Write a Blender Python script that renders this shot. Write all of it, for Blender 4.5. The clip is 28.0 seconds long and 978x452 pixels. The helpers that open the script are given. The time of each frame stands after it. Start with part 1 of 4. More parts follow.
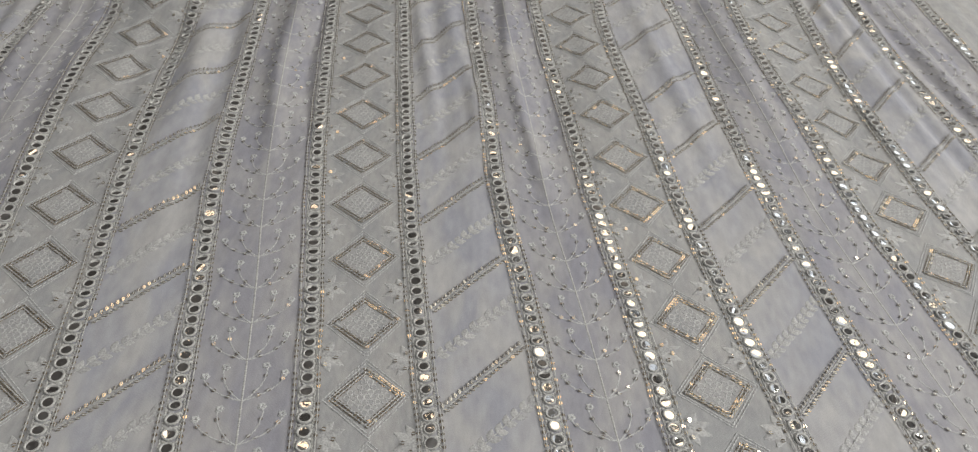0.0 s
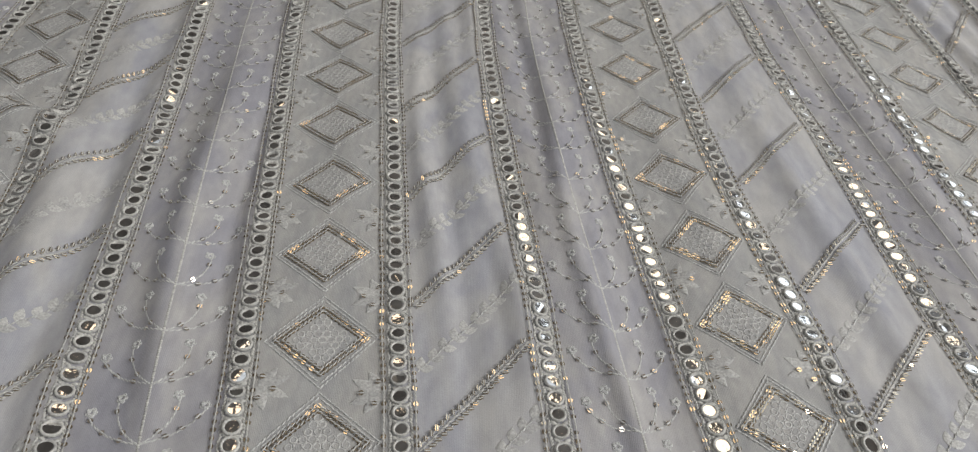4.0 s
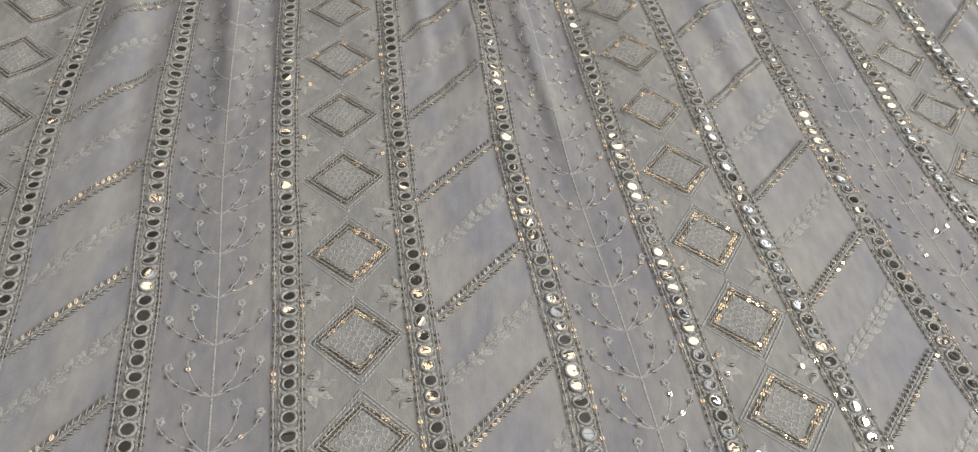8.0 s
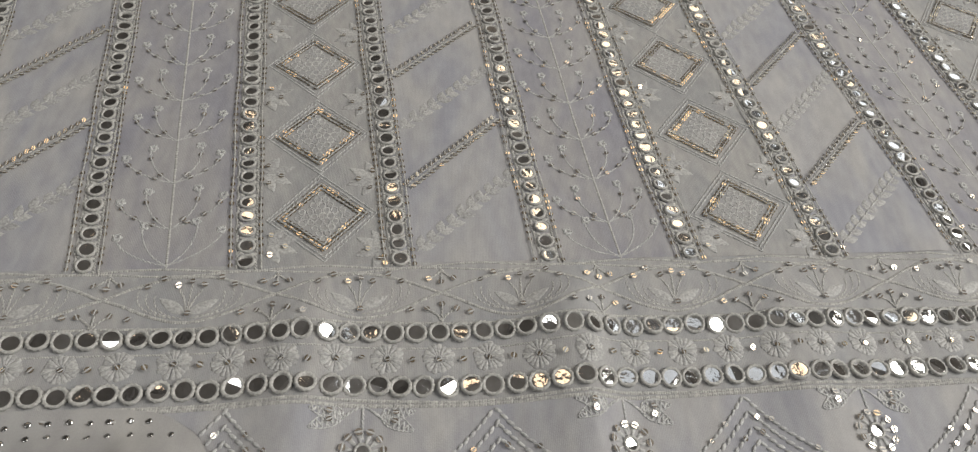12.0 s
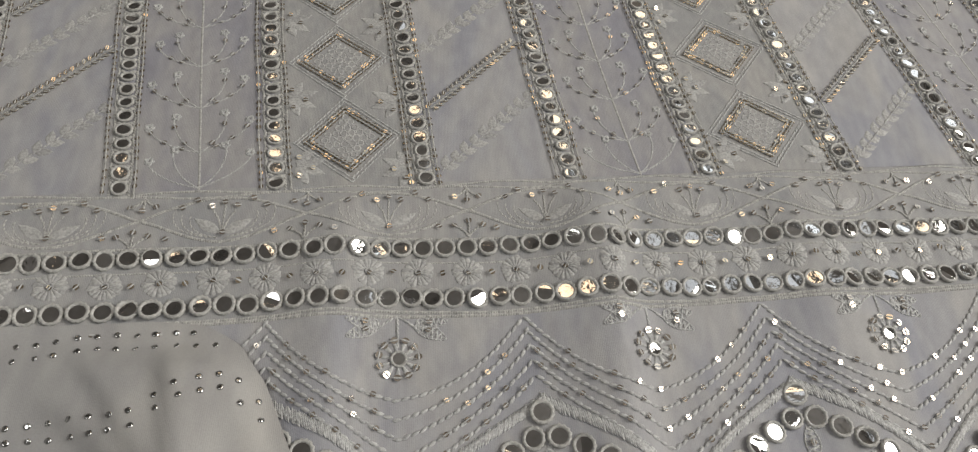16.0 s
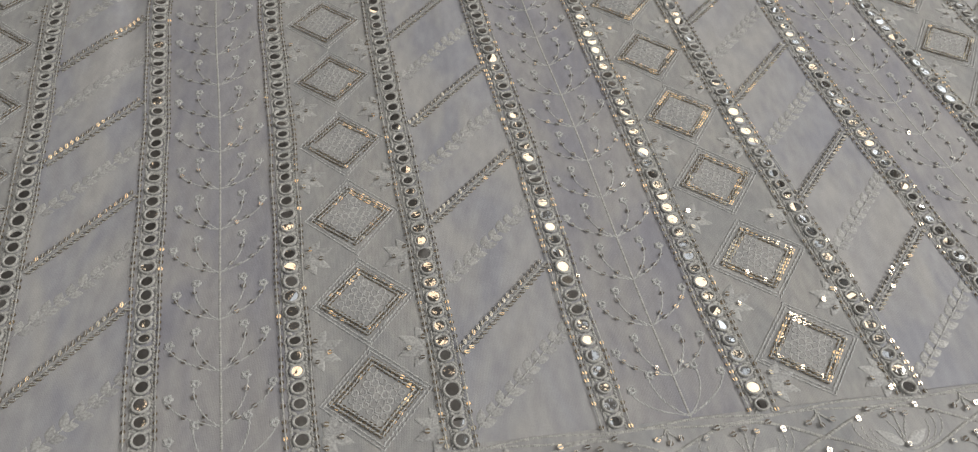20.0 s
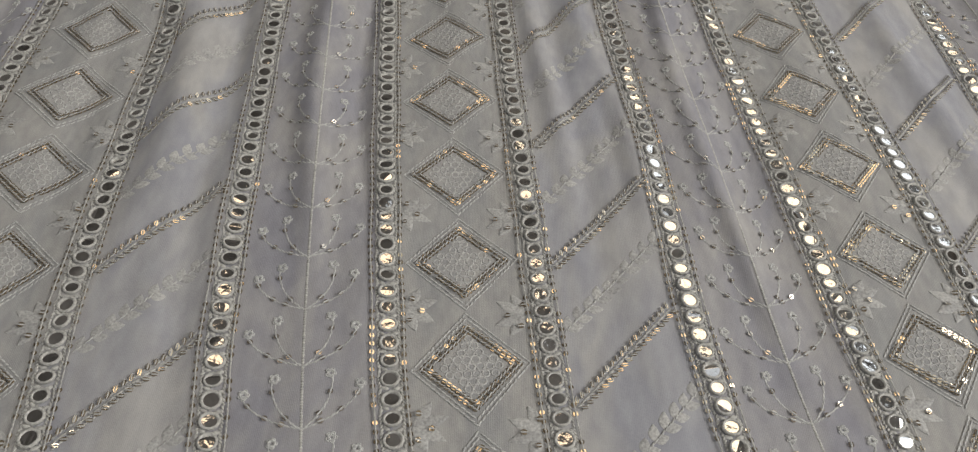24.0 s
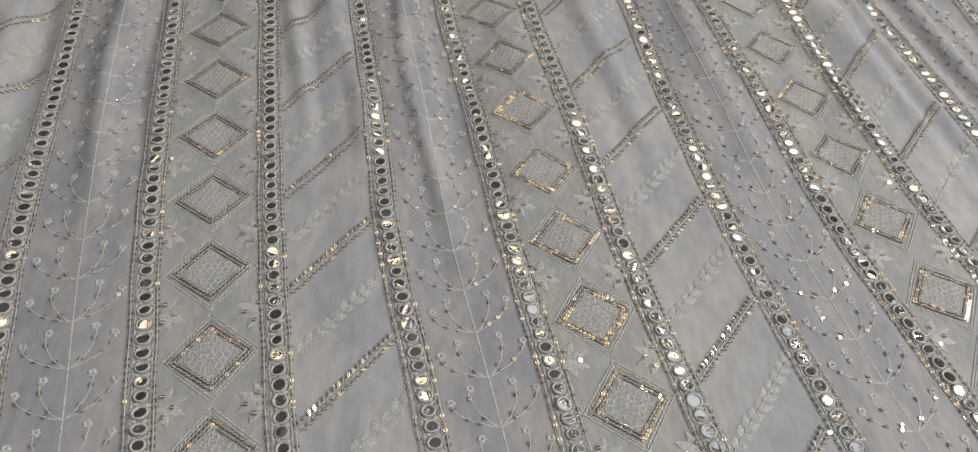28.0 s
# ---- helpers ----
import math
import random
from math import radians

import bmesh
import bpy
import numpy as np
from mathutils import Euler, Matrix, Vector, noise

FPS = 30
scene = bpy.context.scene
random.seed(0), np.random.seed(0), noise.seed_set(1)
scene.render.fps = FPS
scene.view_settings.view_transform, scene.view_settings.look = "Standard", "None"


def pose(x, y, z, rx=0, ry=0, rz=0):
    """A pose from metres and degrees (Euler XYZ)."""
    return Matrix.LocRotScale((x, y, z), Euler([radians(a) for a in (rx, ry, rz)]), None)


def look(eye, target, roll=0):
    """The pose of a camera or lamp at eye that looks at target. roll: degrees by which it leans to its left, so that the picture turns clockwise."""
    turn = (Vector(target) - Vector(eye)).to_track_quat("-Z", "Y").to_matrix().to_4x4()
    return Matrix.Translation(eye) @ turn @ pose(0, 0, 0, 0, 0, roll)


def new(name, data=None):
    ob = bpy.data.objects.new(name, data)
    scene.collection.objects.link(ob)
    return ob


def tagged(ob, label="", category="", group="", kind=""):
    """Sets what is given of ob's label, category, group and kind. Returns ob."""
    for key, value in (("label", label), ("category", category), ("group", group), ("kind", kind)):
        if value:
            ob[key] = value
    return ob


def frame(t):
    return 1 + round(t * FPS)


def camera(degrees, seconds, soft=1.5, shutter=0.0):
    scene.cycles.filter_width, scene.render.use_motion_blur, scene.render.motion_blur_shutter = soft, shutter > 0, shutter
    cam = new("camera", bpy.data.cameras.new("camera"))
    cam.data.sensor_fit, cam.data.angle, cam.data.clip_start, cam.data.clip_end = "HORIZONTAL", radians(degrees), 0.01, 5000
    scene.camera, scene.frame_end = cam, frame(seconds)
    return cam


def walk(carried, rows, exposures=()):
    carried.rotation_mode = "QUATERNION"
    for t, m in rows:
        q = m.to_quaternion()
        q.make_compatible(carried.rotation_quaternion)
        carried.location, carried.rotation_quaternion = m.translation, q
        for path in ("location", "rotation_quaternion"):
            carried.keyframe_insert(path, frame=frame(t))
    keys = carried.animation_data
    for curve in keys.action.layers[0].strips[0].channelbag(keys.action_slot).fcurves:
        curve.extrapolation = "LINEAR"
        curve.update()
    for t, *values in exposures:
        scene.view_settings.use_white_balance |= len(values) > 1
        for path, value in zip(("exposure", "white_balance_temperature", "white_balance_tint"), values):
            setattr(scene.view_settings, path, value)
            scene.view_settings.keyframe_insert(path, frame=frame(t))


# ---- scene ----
# camera and its walk
cam = camera(66.00, 28.0, soft=1.3)
PATH = [
    (0.0, look((0.0588, -0.1074, 0.3793), (0.0846, 0.2506, 0.0311), 6.31)),
    (0.5, look((0.0661, -0.0901, 0.3795), (0.0910, 0.2712, 0.0348), 5.42)),
    (1.0, look((0.0657, -0.0689, 0.3720), (0.0895, 0.2881, 0.0227), 5.07)),
    (1.5, look((0.0631, -0.0405, 0.3564), (0.0882, 0.3081, -0.0012), 5.42)),
    (2.0, look((0.0616, 0.0171, 0.3506), (0.0875, 0.3582, -0.0141), 4.87)),
    (2.5, look((0.0569, 0.0994, 0.3294), (0.0826, 0.4502, -0.0260), 5.33)),
    (4.5, look((0.0172, 0.1924, 0.2829), (0.0508, 0.5521, -0.0628), 7.06)),
    (5.0, look((-0.0002, 0.1855, 0.2785), (0.0320, 0.5382, -0.0744), 7.76)),
    (5.5, look((-0.0066, 0.1766, 0.2734), (0.0291, 0.5059, -0.1011), 9.44)),
    (6.0, look((-0.0089, 0.1680, 0.2744), (0.0338, 0.4785, -0.1151), 10.51)),
    (6.5, look((-0.0041, 0.1212, 0.2857), (0.0398, 0.4264, -0.1079), 11.25)),
    (7.0, look((0.0105, 0.0764, 0.3080), (0.0552, 0.3803, -0.0865), 11.90)),
    (7.5, look((0.0193, 0.0327, 0.3231), (0.0640, 0.3410, -0.0680), 9.64)),
    (8.0, look((0.0407, -0.0065, 0.3401), (0.0847, 0.3044, -0.0491), 8.04)),
    (8.5, look((0.0444, -0.0525, 0.3575), (0.0892, 0.2707, -0.0214), 7.05)),
    (9.0, look((0.0396, -0.0944, 0.3540), (0.0856, 0.2325, -0.0215), 8.77)),
    (9.5, look((0.0412, -0.1259, 0.3409), (0.0903, 0.1971, -0.0376), 10.12)),
    (10.0, look((0.0465, -0.1341, 0.3327), (0.1016, 0.1742, -0.0570), 11.42)),
    (10.5, look((0.0485, -0.1445, 0.3259), (0.1040, 0.1612, -0.0659), 12.39)),
    (11.0, look((0.0531, -0.1591, 0.3208), (0.1056, 0.1382, -0.0777), 11.76)),
    (11.5, look((0.0593, -0.1707, 0.3228), (0.1095, 0.1265, -0.0762), 10.04)),
    (12.0, look((0.0777, -0.1921, 0.3025), (0.1251, 0.0986, -0.1015), 9.43)),
    (12.5, look((0.0896, -0.2047, 0.2953), (0.1393, 0.0733, -0.1174), 8.08)),
    (13.0, look((0.0979, -0.2312, 0.2831), (0.1507, 0.0386, -0.1346), 8.70)),
    (13.5, look((0.0979, -0.2455, 0.2768), (0.1501, 0.0159, -0.1461), 9.48)),
    (15.5, look((0.0733, -0.2132, 0.2888), (0.1212, 0.0345, -0.1428), 9.62)),
    (16.0, look((0.0647, -0.2078, 0.3011), (0.1141, 0.0532, -0.1225), 9.70)),
    (16.5, look((0.0367, -0.1939, 0.3107), (0.0733, 0.0808, -0.1055), 7.68)),
    (17.0, look((0.0111, -0.1828, 0.3078), (0.0370, 0.0946, -0.1075), 7.28)),
    (17.5, look((0.0062, -0.1812, 0.3143), (0.0257, 0.0984, -0.0998), 6.73)),
    (18.0, look((0.0409, -0.1881, 0.3182), (0.0612, 0.0939, -0.0942), 4.97)),
    (18.5, look((0.0631, -0.1631, 0.3194), (0.0970, 0.1180, -0.0926), 6.15)),
    (19.0, look((0.0722, -0.1385, 0.3336), (0.1144, 0.1449, -0.0762), 5.53)),
    (19.5, look((0.0637, -0.1248, 0.3366), (0.1046, 0.1651, -0.0687), 5.05)),
    (20.0, look((0.0579, -0.1177, 0.3347), (0.0989, 0.1742, -0.0692), 4.36)),
    (20.5, look((0.0471, -0.1164, 0.3377), (0.0874, 0.1771, -0.0651), 4.60)),
    (22.5, look((0.0245, -0.0690, 0.3271), (0.0504, 0.2345, -0.0693), 4.32)),
    (23.0, look((0.0131, 0.0068, 0.3259), (0.0341, 0.3101, -0.0710), 4.42)),
    (23.5, look((-0.0060, 0.0858, 0.3030), (0.0092, 0.3875, -0.0955), 5.33)),
    (24.0, look((-0.0115, 0.1465, 0.2879), (0.0033, 0.4573, -0.1034), 5.24)),
    (24.5, look((-0.0093, 0.1904, 0.2887), (0.0060, 0.5162, -0.0902), 5.52)),
    (25.0, look((0.0039, 0.2146, 0.2930), (0.0200, 0.5441, -0.0828), 6.28)),
    (25.5, look((0.0521, 0.2257, 0.3031), (0.0862, 0.5564, -0.0704), 7.40)),
    (26.0, look((0.0822, 0.2177, 0.3103), (0.1292, 0.5487, -0.0615), 7.34)),
    (26.5, look((0.1003, 0.1793, 0.3105), (0.1485, 0.5080, -0.0632), 7.60)),
    (27.0, look((0.0998, 0.1416, 0.3104), (0.1508, 0.4605, -0.0713), 8.26)),
    (27.5, look((0.1003, 0.1038, 0.3360), (0.1519, 0.4170, -0.0504), 7.80)),
    (28.0, look((0.1058, 0.0411, 0.3584), (0.1588, 0.3508, -0.0305), 6.32)),
]
EXPOSURES = [
    (0.0, 0.07, 6330, 10), (5.0, 0.06, 6300, 10), (7.0, 0.01, 6480, 10), (8.0, -0.02, 6520, 10), (11.0, -0.06, 6500, 10), (13.5, -0.16, 6600, 10),
    (16.0, -0.19, 6580, 10), (17.0, -0.16, 6560, 10), (18.0, -0.11, 6520, 10), (20.0, -0.15, 6450, 10), (23.0, -0.13, 6540, 10), (24.3, -0.14, 6520, 10),
    (25.0, -0.06, 6440, 10), (26.0, -0.02, 6380, 10), (28.0, -0.02, 6450, 10)]
walk(cam, PATH, EXPOSURES)

# ---- light: a closed room; unseen lamps and window placed by the mirrors' glints ----
ROOM = (-2.0, 2.65, -2.0, 3.3, -0.022, 2.6)


def area(name, eye, target, sx, sy, watts, colour):
    lamp = bpy.data.lights.new(name, "AREA")
    lamp.shape, lamp.size, lamp.size_y, lamp.energy, lamp.color = "RECTANGLE", sx, sy, watts, colour
    ob = new(name, lamp)
    ob.matrix_world = look(eye, target)
    return ob


area("window_daylight", (2.62, 2.2, 1.85), (0.0, 1.8, 2.25), 2.1, 1.3, 13.0, (0.88, 0.94, 1.0))
area("ceiling_lamp_light", (1.30, 2.32, 2.54), (1.30, 2.29, 0.0), 1.10, 1.35, 9.5, (1.0, 0.82, 0.60))
area("small_lamp_light", (-0.12, 1.72, 2.54), (-0.12, 1.7, 0.0), 0.52, 0.52, 1.7, (1.0, 0.76, 0.52))
area("cool_panel_light", (1.05, 0.95, 2.54), (1.05, 0.92, 0.0), 0.75, 0.85, 1.3, (0.85, 0.92, 1.0))
# added key light from the east that shades the folds; no known lamp
area("side_key_light", (2.1, 0.05, 1.60), (0.1, 0.25, 0.0), 1.45, 1.45, 67, (1.0, 0.975, 0.945))
# added fill from overhead that evens the west side; not a known panel
area("overhead_fill_light", (-0.9, -0.7, 2.55), (-0.5, -0.3, 0.0), 1.3, 1.3, 23.5, (0.98, 0.985, 1.0))
world = bpy.data.worlds.new("world")
world.use_nodes = True
world.node_tree.nodes["Background"].inputs[0].default_value = (0.02, 0.02, 0.022, 1)
scene.world = world

# ---- materials ----


def mat(name, rough=0.7, metal=0.0):
    m = bpy.data.materials.new(name)
    m.use_nodes = True
    nt = m.node_tree
    b = nt.nodes["Principled BSDF"]
    b.inputs["Roughness"].default_value, b.inputs["Metallic"].default_value = rough, metal
    return m, nt, b


def node(nt, kind, **kw):
    n = nt.nodes.new(kind)
    for k, v in kw.items():
        n.inputs[k.replace("_", " ")].default_value = v
    return n


def ramp(nt, src, stops):
    r = nt.nodes.new("ShaderNodeValToRGB")
    els = r.color_ramp.elements
    while len(els) < len(stops):
        els.new(0.5)
    for e, (p, c) in zip(els, stops):
        e.position, e.color = p, (*c, 1)
    nt.links.new(src, r.inputs[0])
    return r.outputs[0]


def mixc(nt, a, b, f, kind="MIX"):
    m = nt.nodes.new("ShaderNodeMix")
    m.data_type, m.blend_type = "RGBA", kind
    for sock, v in ((m.inputs[0], f), (m.inputs[6], a), (m.inputs[7], b)):
        if isinstance(v, bpy.types.NodeSocket):
            nt.links.new(v, sock)
        else:
            sock.default_value = v if isinstance(v, float) else (*v, 1)
    return m.outputs[2]


def cloth_mat(name, cool, warm, spot=26.0, weave=0.25):
    """Sheer georgette over a lining: two soft tints drift into one another, with a fine weave."""
    m, nt, b = mat(name, 0.72)
    co = nt.nodes.new("ShaderNodeNewGeometry").outputs["Position"]
    n1 = node(nt, "ShaderNodeTexNoise", Scale=spot, Detail=3.0, Roughness=0.55, Distortion=0.6)
    n2 = node(nt, "ShaderNodeTexNoise", Scale=spot * 5.3, Detail=2.0)
    n3 = node(nt, "ShaderNodeTexNoise", Scale=1400.0, Detail=2.0)
    # beside the lining's tint, fold streaks and cloudy highlights put into the colour
    st = nt.nodes.new("ShaderNodeVectorMath")
    st.operation = "MULTIPLY"
    st.inputs[1].default_value = (1.25, 0.5, 1.0)
    nt.links.new(co, st.inputs[0])
    for n, v in ((n1, st.outputs[0]), (n2, st.outputs[0]), (n3, co)):
        nt.links.new(v, n.inputs["Vector"])
    c = ramp(nt, n1.outputs[0], [(0.36, cool), (0.64, warm)])
    v = ramp(nt, n2.outputs[0], [(0.3, (0.86, 0.86, 0.875)), (0.7, (1.10, 1.10, 1.09))])
    c = mixc(nt, c, v, 0.8, "MULTIPLY")
    w = ramp(nt, n3.outputs[0], [(0.3, (0.94, 0.94, 0.94)), (0.7, (1.05, 1.05, 1.05))])
    c = mixc(nt, c, w, 0.8, "MULTIPLY")
    nt.links.new(c, b.inputs["Base Color"])
    wa = nt.nodes.new("ShaderNodeTexWave")
    wa.bands_direction = "X"
    wa.inputs["Scale"].default_value, wa.inputs["Distortion"].default_value = 420.0, 1.5
    nt.links.new(co, wa.inputs["Vector"])
    ad = nt.nodes.new("ShaderNodeMath")
    ad.operation = "MULTIPLY_ADD"
    nt.links.new(wa.outputs["Fac"], ad.inputs[0])
    ad.inputs[1].default_value = 0.35
    nt.links.new(n3.outputs[0], ad.inputs[2])
    bu = node(nt, "ShaderNodeBump", Strength=weave, Distance=0.0004)
    nt.links.new(ad.outputs[0], bu.inputs["Height"])
    nt.links.new(bu.outputs[0], b.inputs["Normal"])
    b.inputs["Sheen Weight"].default_value = 0.12
    b.inputs["Specular IOR Level"].default_value = 0.3
    return m


def thread_mat(name, base, rough=0.55):
    m, nt, b = mat(name, rough)
    co = nt.nodes.new("ShaderNodeNewGeometry")
    n1 = node(nt, "ShaderNodeTexNoise", Scale=900.0, Detail=2.0)
    nt.links.new(co.outputs["Position"], n1.inputs["Vector"])
    lo, hi = [c * 0.72 for c in base], [min(1, c * 1.2) for c in base]
    c = ramp(nt, n1.outputs[0], [(0.3, lo), (0.7, hi)])
    v = ramp(nt, co.outputs["Random Per Island"], [(0.0, (0.85, 0.85, 0.85)), (1.0, (1.12, 1.12, 1.1))])
    nt.links.new(mixc(nt, c, v, 1.0, "MULTIPLY"), b.inputs["Base Color"])
    bu = node(nt, "ShaderNodeBump", Strength=0.5, Distance=0.0004)
    nt.links.new(n1.outputs[0], bu.inputs["Height"])
    nt.links.new(bu.outputs[0], b.inputs["Normal"])
    return m


def foil_mat(name, lo, hi, rough, grain, metal=1.0, dent=0.12):
    m, nt, b = mat(name, rough, metal)
    co = nt.nodes.new("ShaderNodeNewGeometry")
    n1 = node(nt, "ShaderNodeTexNoise", Scale=grain, Detail=2.0)
    nt.links.new(co.outputs["Position"], n1.inputs["Vector"])
    nt.links.new(ramp(nt, n1.outputs[0], [(0.35, lo), (0.65, hi)]), b.inputs["Base Color"])
    bu = node(nt, "ShaderNodeBump", Strength=dent, Distance=0.0006)
    nt.links.new(n1.outputs[0], bu.inputs["Height"])
    nt.links.new(bu.outputs[0], b.inputs["Normal"])
    return m


def wall_mat(name, base, scale=3.0):
    m, nt, b = mat(name, 0.85)
    n1 = node(nt, "ShaderNodeTexNoise", Scale=scale, Detail=5.0)
    nt.links.new(ramp(nt, n1.outputs[0], [(0.3, [c * 0.9 for c in base]), (0.7, base)]), b.inputs["Base Color"])
    return m


M_PLAIN = cloth_mat("georgette_plain", (0.318, 0.322, 0.346), (0.402, 0.394, 0.380))
M_VINE = cloth_mat("georgette_vine", (0.278, 0.276, 0.300), (0.356, 0.347, 0.338), 30.0)
M_NET = cloth_mat("georgette_dense", (0.310, 0.312, 0.305), (0.368, 0.360, 0.340), 40.0, 0.3)
M_BORDER = cloth_mat("georgette_border", (0.318, 0.322, 0.320), (0.375, 0.368, 0.353), 34.0, 0.3)
M_STOLE = cloth_mat("georgette_stole", (0.362, 0.358, 0.346), (0.398, 0.386, 0.362), 12.0, 0.2)
M_THREAD = thread_mat("thread_grey", (0.44, 0.435, 0.41))
M_PALE = thread_mat("thread_pale", (0.48, 0.482, 0.47))
M_LEAF = thread_mat("thread_tonal", (0.42, 0.418, 0.404))
M_SEQUIN = foil_mat("sequin_champagne", (0.74, 0.61, 0.42), (0.88, 0.75, 0.55), 0.09, 300.0, 0.92, 0.03)
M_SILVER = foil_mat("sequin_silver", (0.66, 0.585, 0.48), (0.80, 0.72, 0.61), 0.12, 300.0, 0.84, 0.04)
M_MIRROR = foil_mat("mirror_foil", (0.78, 0.765, 0.74), (0.88, 0.875, 0.86), 0.08, 250.0, 1.0, 0.34)
M_GEM = foil_mat("gem_sequin", (0.36, 0.36, 0.35), (0.7, 0.7, 0.68), 0.16, 900.0)
M_WALL = wall_mat("wall_paint", (0.23, 0.222, 0.214))
M_CEIL = wall_mat("ceiling_paint", (0.31, 0.303, 0.293))
M_FLOOR = wall_mat("floor_stone", (0.35, 0.33, 0.31), 9.0)

# ---- plan of the skirt ----
KNOT = np.array([-0.25, -0.02, 0.08, 0.20, 0.32, 0.44, 0.56, 0.70, 0.90])
COLS = {
    -3: (-0.345, -0.355, -0.364, -0.379, -0.398, -0.406, -0.403, -0.405, -0.405),
    -2: (-0.272, -0.282, -0.291, -0.306, -0.326, -0.334, -0.333, -0.337, -0.337),
    -1: (-0.1999, -0.2098, -0.2187, -0.2333, -0.2524, -0.2667, -0.2693, -0.2720, -0.2712),
    0: (-0.1280, -0.1411, -0.1522, -0.1666, -0.1832, -0.1907, -0.1945, -0.2107, -0.2104),
    1: (-0.0551, -0.0692, -0.0828, -0.0983, -0.1165, -0.1276, -0.1374, -0.1499, -0.1555),
    2: (0.0200, 0.0019, -0.0111, -0.0260, -0.0440, -0.0576, -0.0690, -0.0815, -0.0909),
    3: (0.0935, 0.0732, 0.0598, 0.0417, 0.0259, 0.0132, 0.0021, -0.0105, -0.0138),
    4: (0.1657, 0.1461, 0.1310, 0.1148, 0.0941, 0.0835, 0.0703, 0.0593, 0.0589),
    5: (0.2386, 0.2190, 0.2014, 0.1845, 0.1662, 0.1527, 0.1374, 0.1276, 0.1256),
    6: (0.3165, 0.2955, 0.2779, 0.2538, 0.2337, 0.2197, 0.2041, 0.1987, 0.1966),
    7: (0.3995, 0.3732, 0.3522, 0.3261, 0.3076, 0.2963, 0.2897, 0.2754, 0.2722),
    8: (0.4756, 0.4493, 0.4285, 0.4031, 0.3776, 0.3666, 0.3519, 0.3473, 0.3452),
    9: (0.5519, 0.5257, 0.5045, 0.4768, 0.4479, 0.4335, 0.4270, 0.4286, 0.4191),
    10: (0.632, 0.605, 0.580, 0.552, 0.526, 0.513, 0.499, 0.494, 0.490),
    11: (0.712, 0.684, 0.656, 0.625, 0.600, 0.588, 0.585, 0.580, 0.570),
    12: (0.790, 0.760, 0.732, 0.700, 0.675, 0.662, 0.660, 0.655, 0.645),
}
LINE = {k: np.array(v) for k, v in COLS.items()}
SLOPE = {k: np.gradient(v, KNOT) for k, v in LINE.items()}
KMIN, KMAX = -3, 12
TOP = 0.88


def col_x(k, y):
    """Across-place of column k at y, smooth through the knots."""
    v = LINE[k]
    y = np.clip(np.asarray(y, float), KNOT[0], KNOT[-1] - 1e-6)
    i = np.searchsorted(KNOT, y, side="right") - 1
    d = SLOPE[k]
    h = KNOT[i + 1] - KNOT[i]
    s = (y - KNOT[i]) / h
    return (v[i] * (2 * s**3 - 3 * s**2 + 1) + d[i] * h * (s**3 - 2 * s**2 + s)
            + v[i + 1] * (3 * s**2 - 2 * s**3) + d[i + 1] * h * (s**3 - s**2))


def pan_x(k, f, y):
    return col_x(k, y) * (1 - f) + col_x(k + 1, y) * f


def hem(x):
    """The line at which the columns end."""
    return -0.002 + 0.060 * np.asarray(x, float)


def sm(a, b, x):
    t = np.clip((np.asarray(x, float) - a) / (b - a), 0, 1)
    return t * t * (3 - 2 * t)


def stretch(x):
    """The border widens a little towards the east."""
    return 1 + 0.05 * sm(0.03, 0.11, x)


RNG = np.random.RandomState(7)
WAVES = [(RNG.uniform(30, 95), RNG.uniform(-14, 14), RNG.uniform(0, 6.3), RNG.uniform(0.4, 1.0)) for _ in range(9)]
FINE = [(RNG.uniform(60, 190), RNG.uniform(-90, 90), RNG.uniform(0, 6.3), RNG.uniform(0.5, 1.0)) for _ in range(8)]
DRAPE = [(RNG.uniform(150, 300), RNG.uniform(-12, 12), RNG.uniform(0, 6.3), RNG.uniform(0.5, 1.0)) for _ in range(6)]


def bump(x, c, wl, wr):
    return np.where(x < c, np.exp(-((x - c) / wl) ** 2), np.exp(-((x - c) / wr) ** 2))


FOLDS = ((4, 0.45, 0.26, 0.0042, 0.006), (3, 0.78, 0.30, 0.0036, 0.008), (3, 0.30, 0.34, 0.0032, 0.007), (1, 0.50, 0.30, 0.0036, 0.009),
         (0, 0.25, 0.30, 0.0042, 0.011), (6, 0.55, 0.32, 0.0034, 0.010), (7, 0.62, 0.30, 0.0020, 0.012), (1, 0.84, 0.33, -0.0030, 0.006),
         (9, 0.40, 0.34, 0.0036, 0.010), (0, 0.72, 0.36, -0.0026, 0.008), (10, 0.50, 0.36, 0.0024, 0.012))


YT = np.linspace(-0.32, 0.95, 640)
MID = col_x(2, YT)
FOLD_LINE = [pan_x(k, f, YT) + 0.004 * np.sin(19 * YT + 2.1 * k) for k, f, *_ in FOLDS]


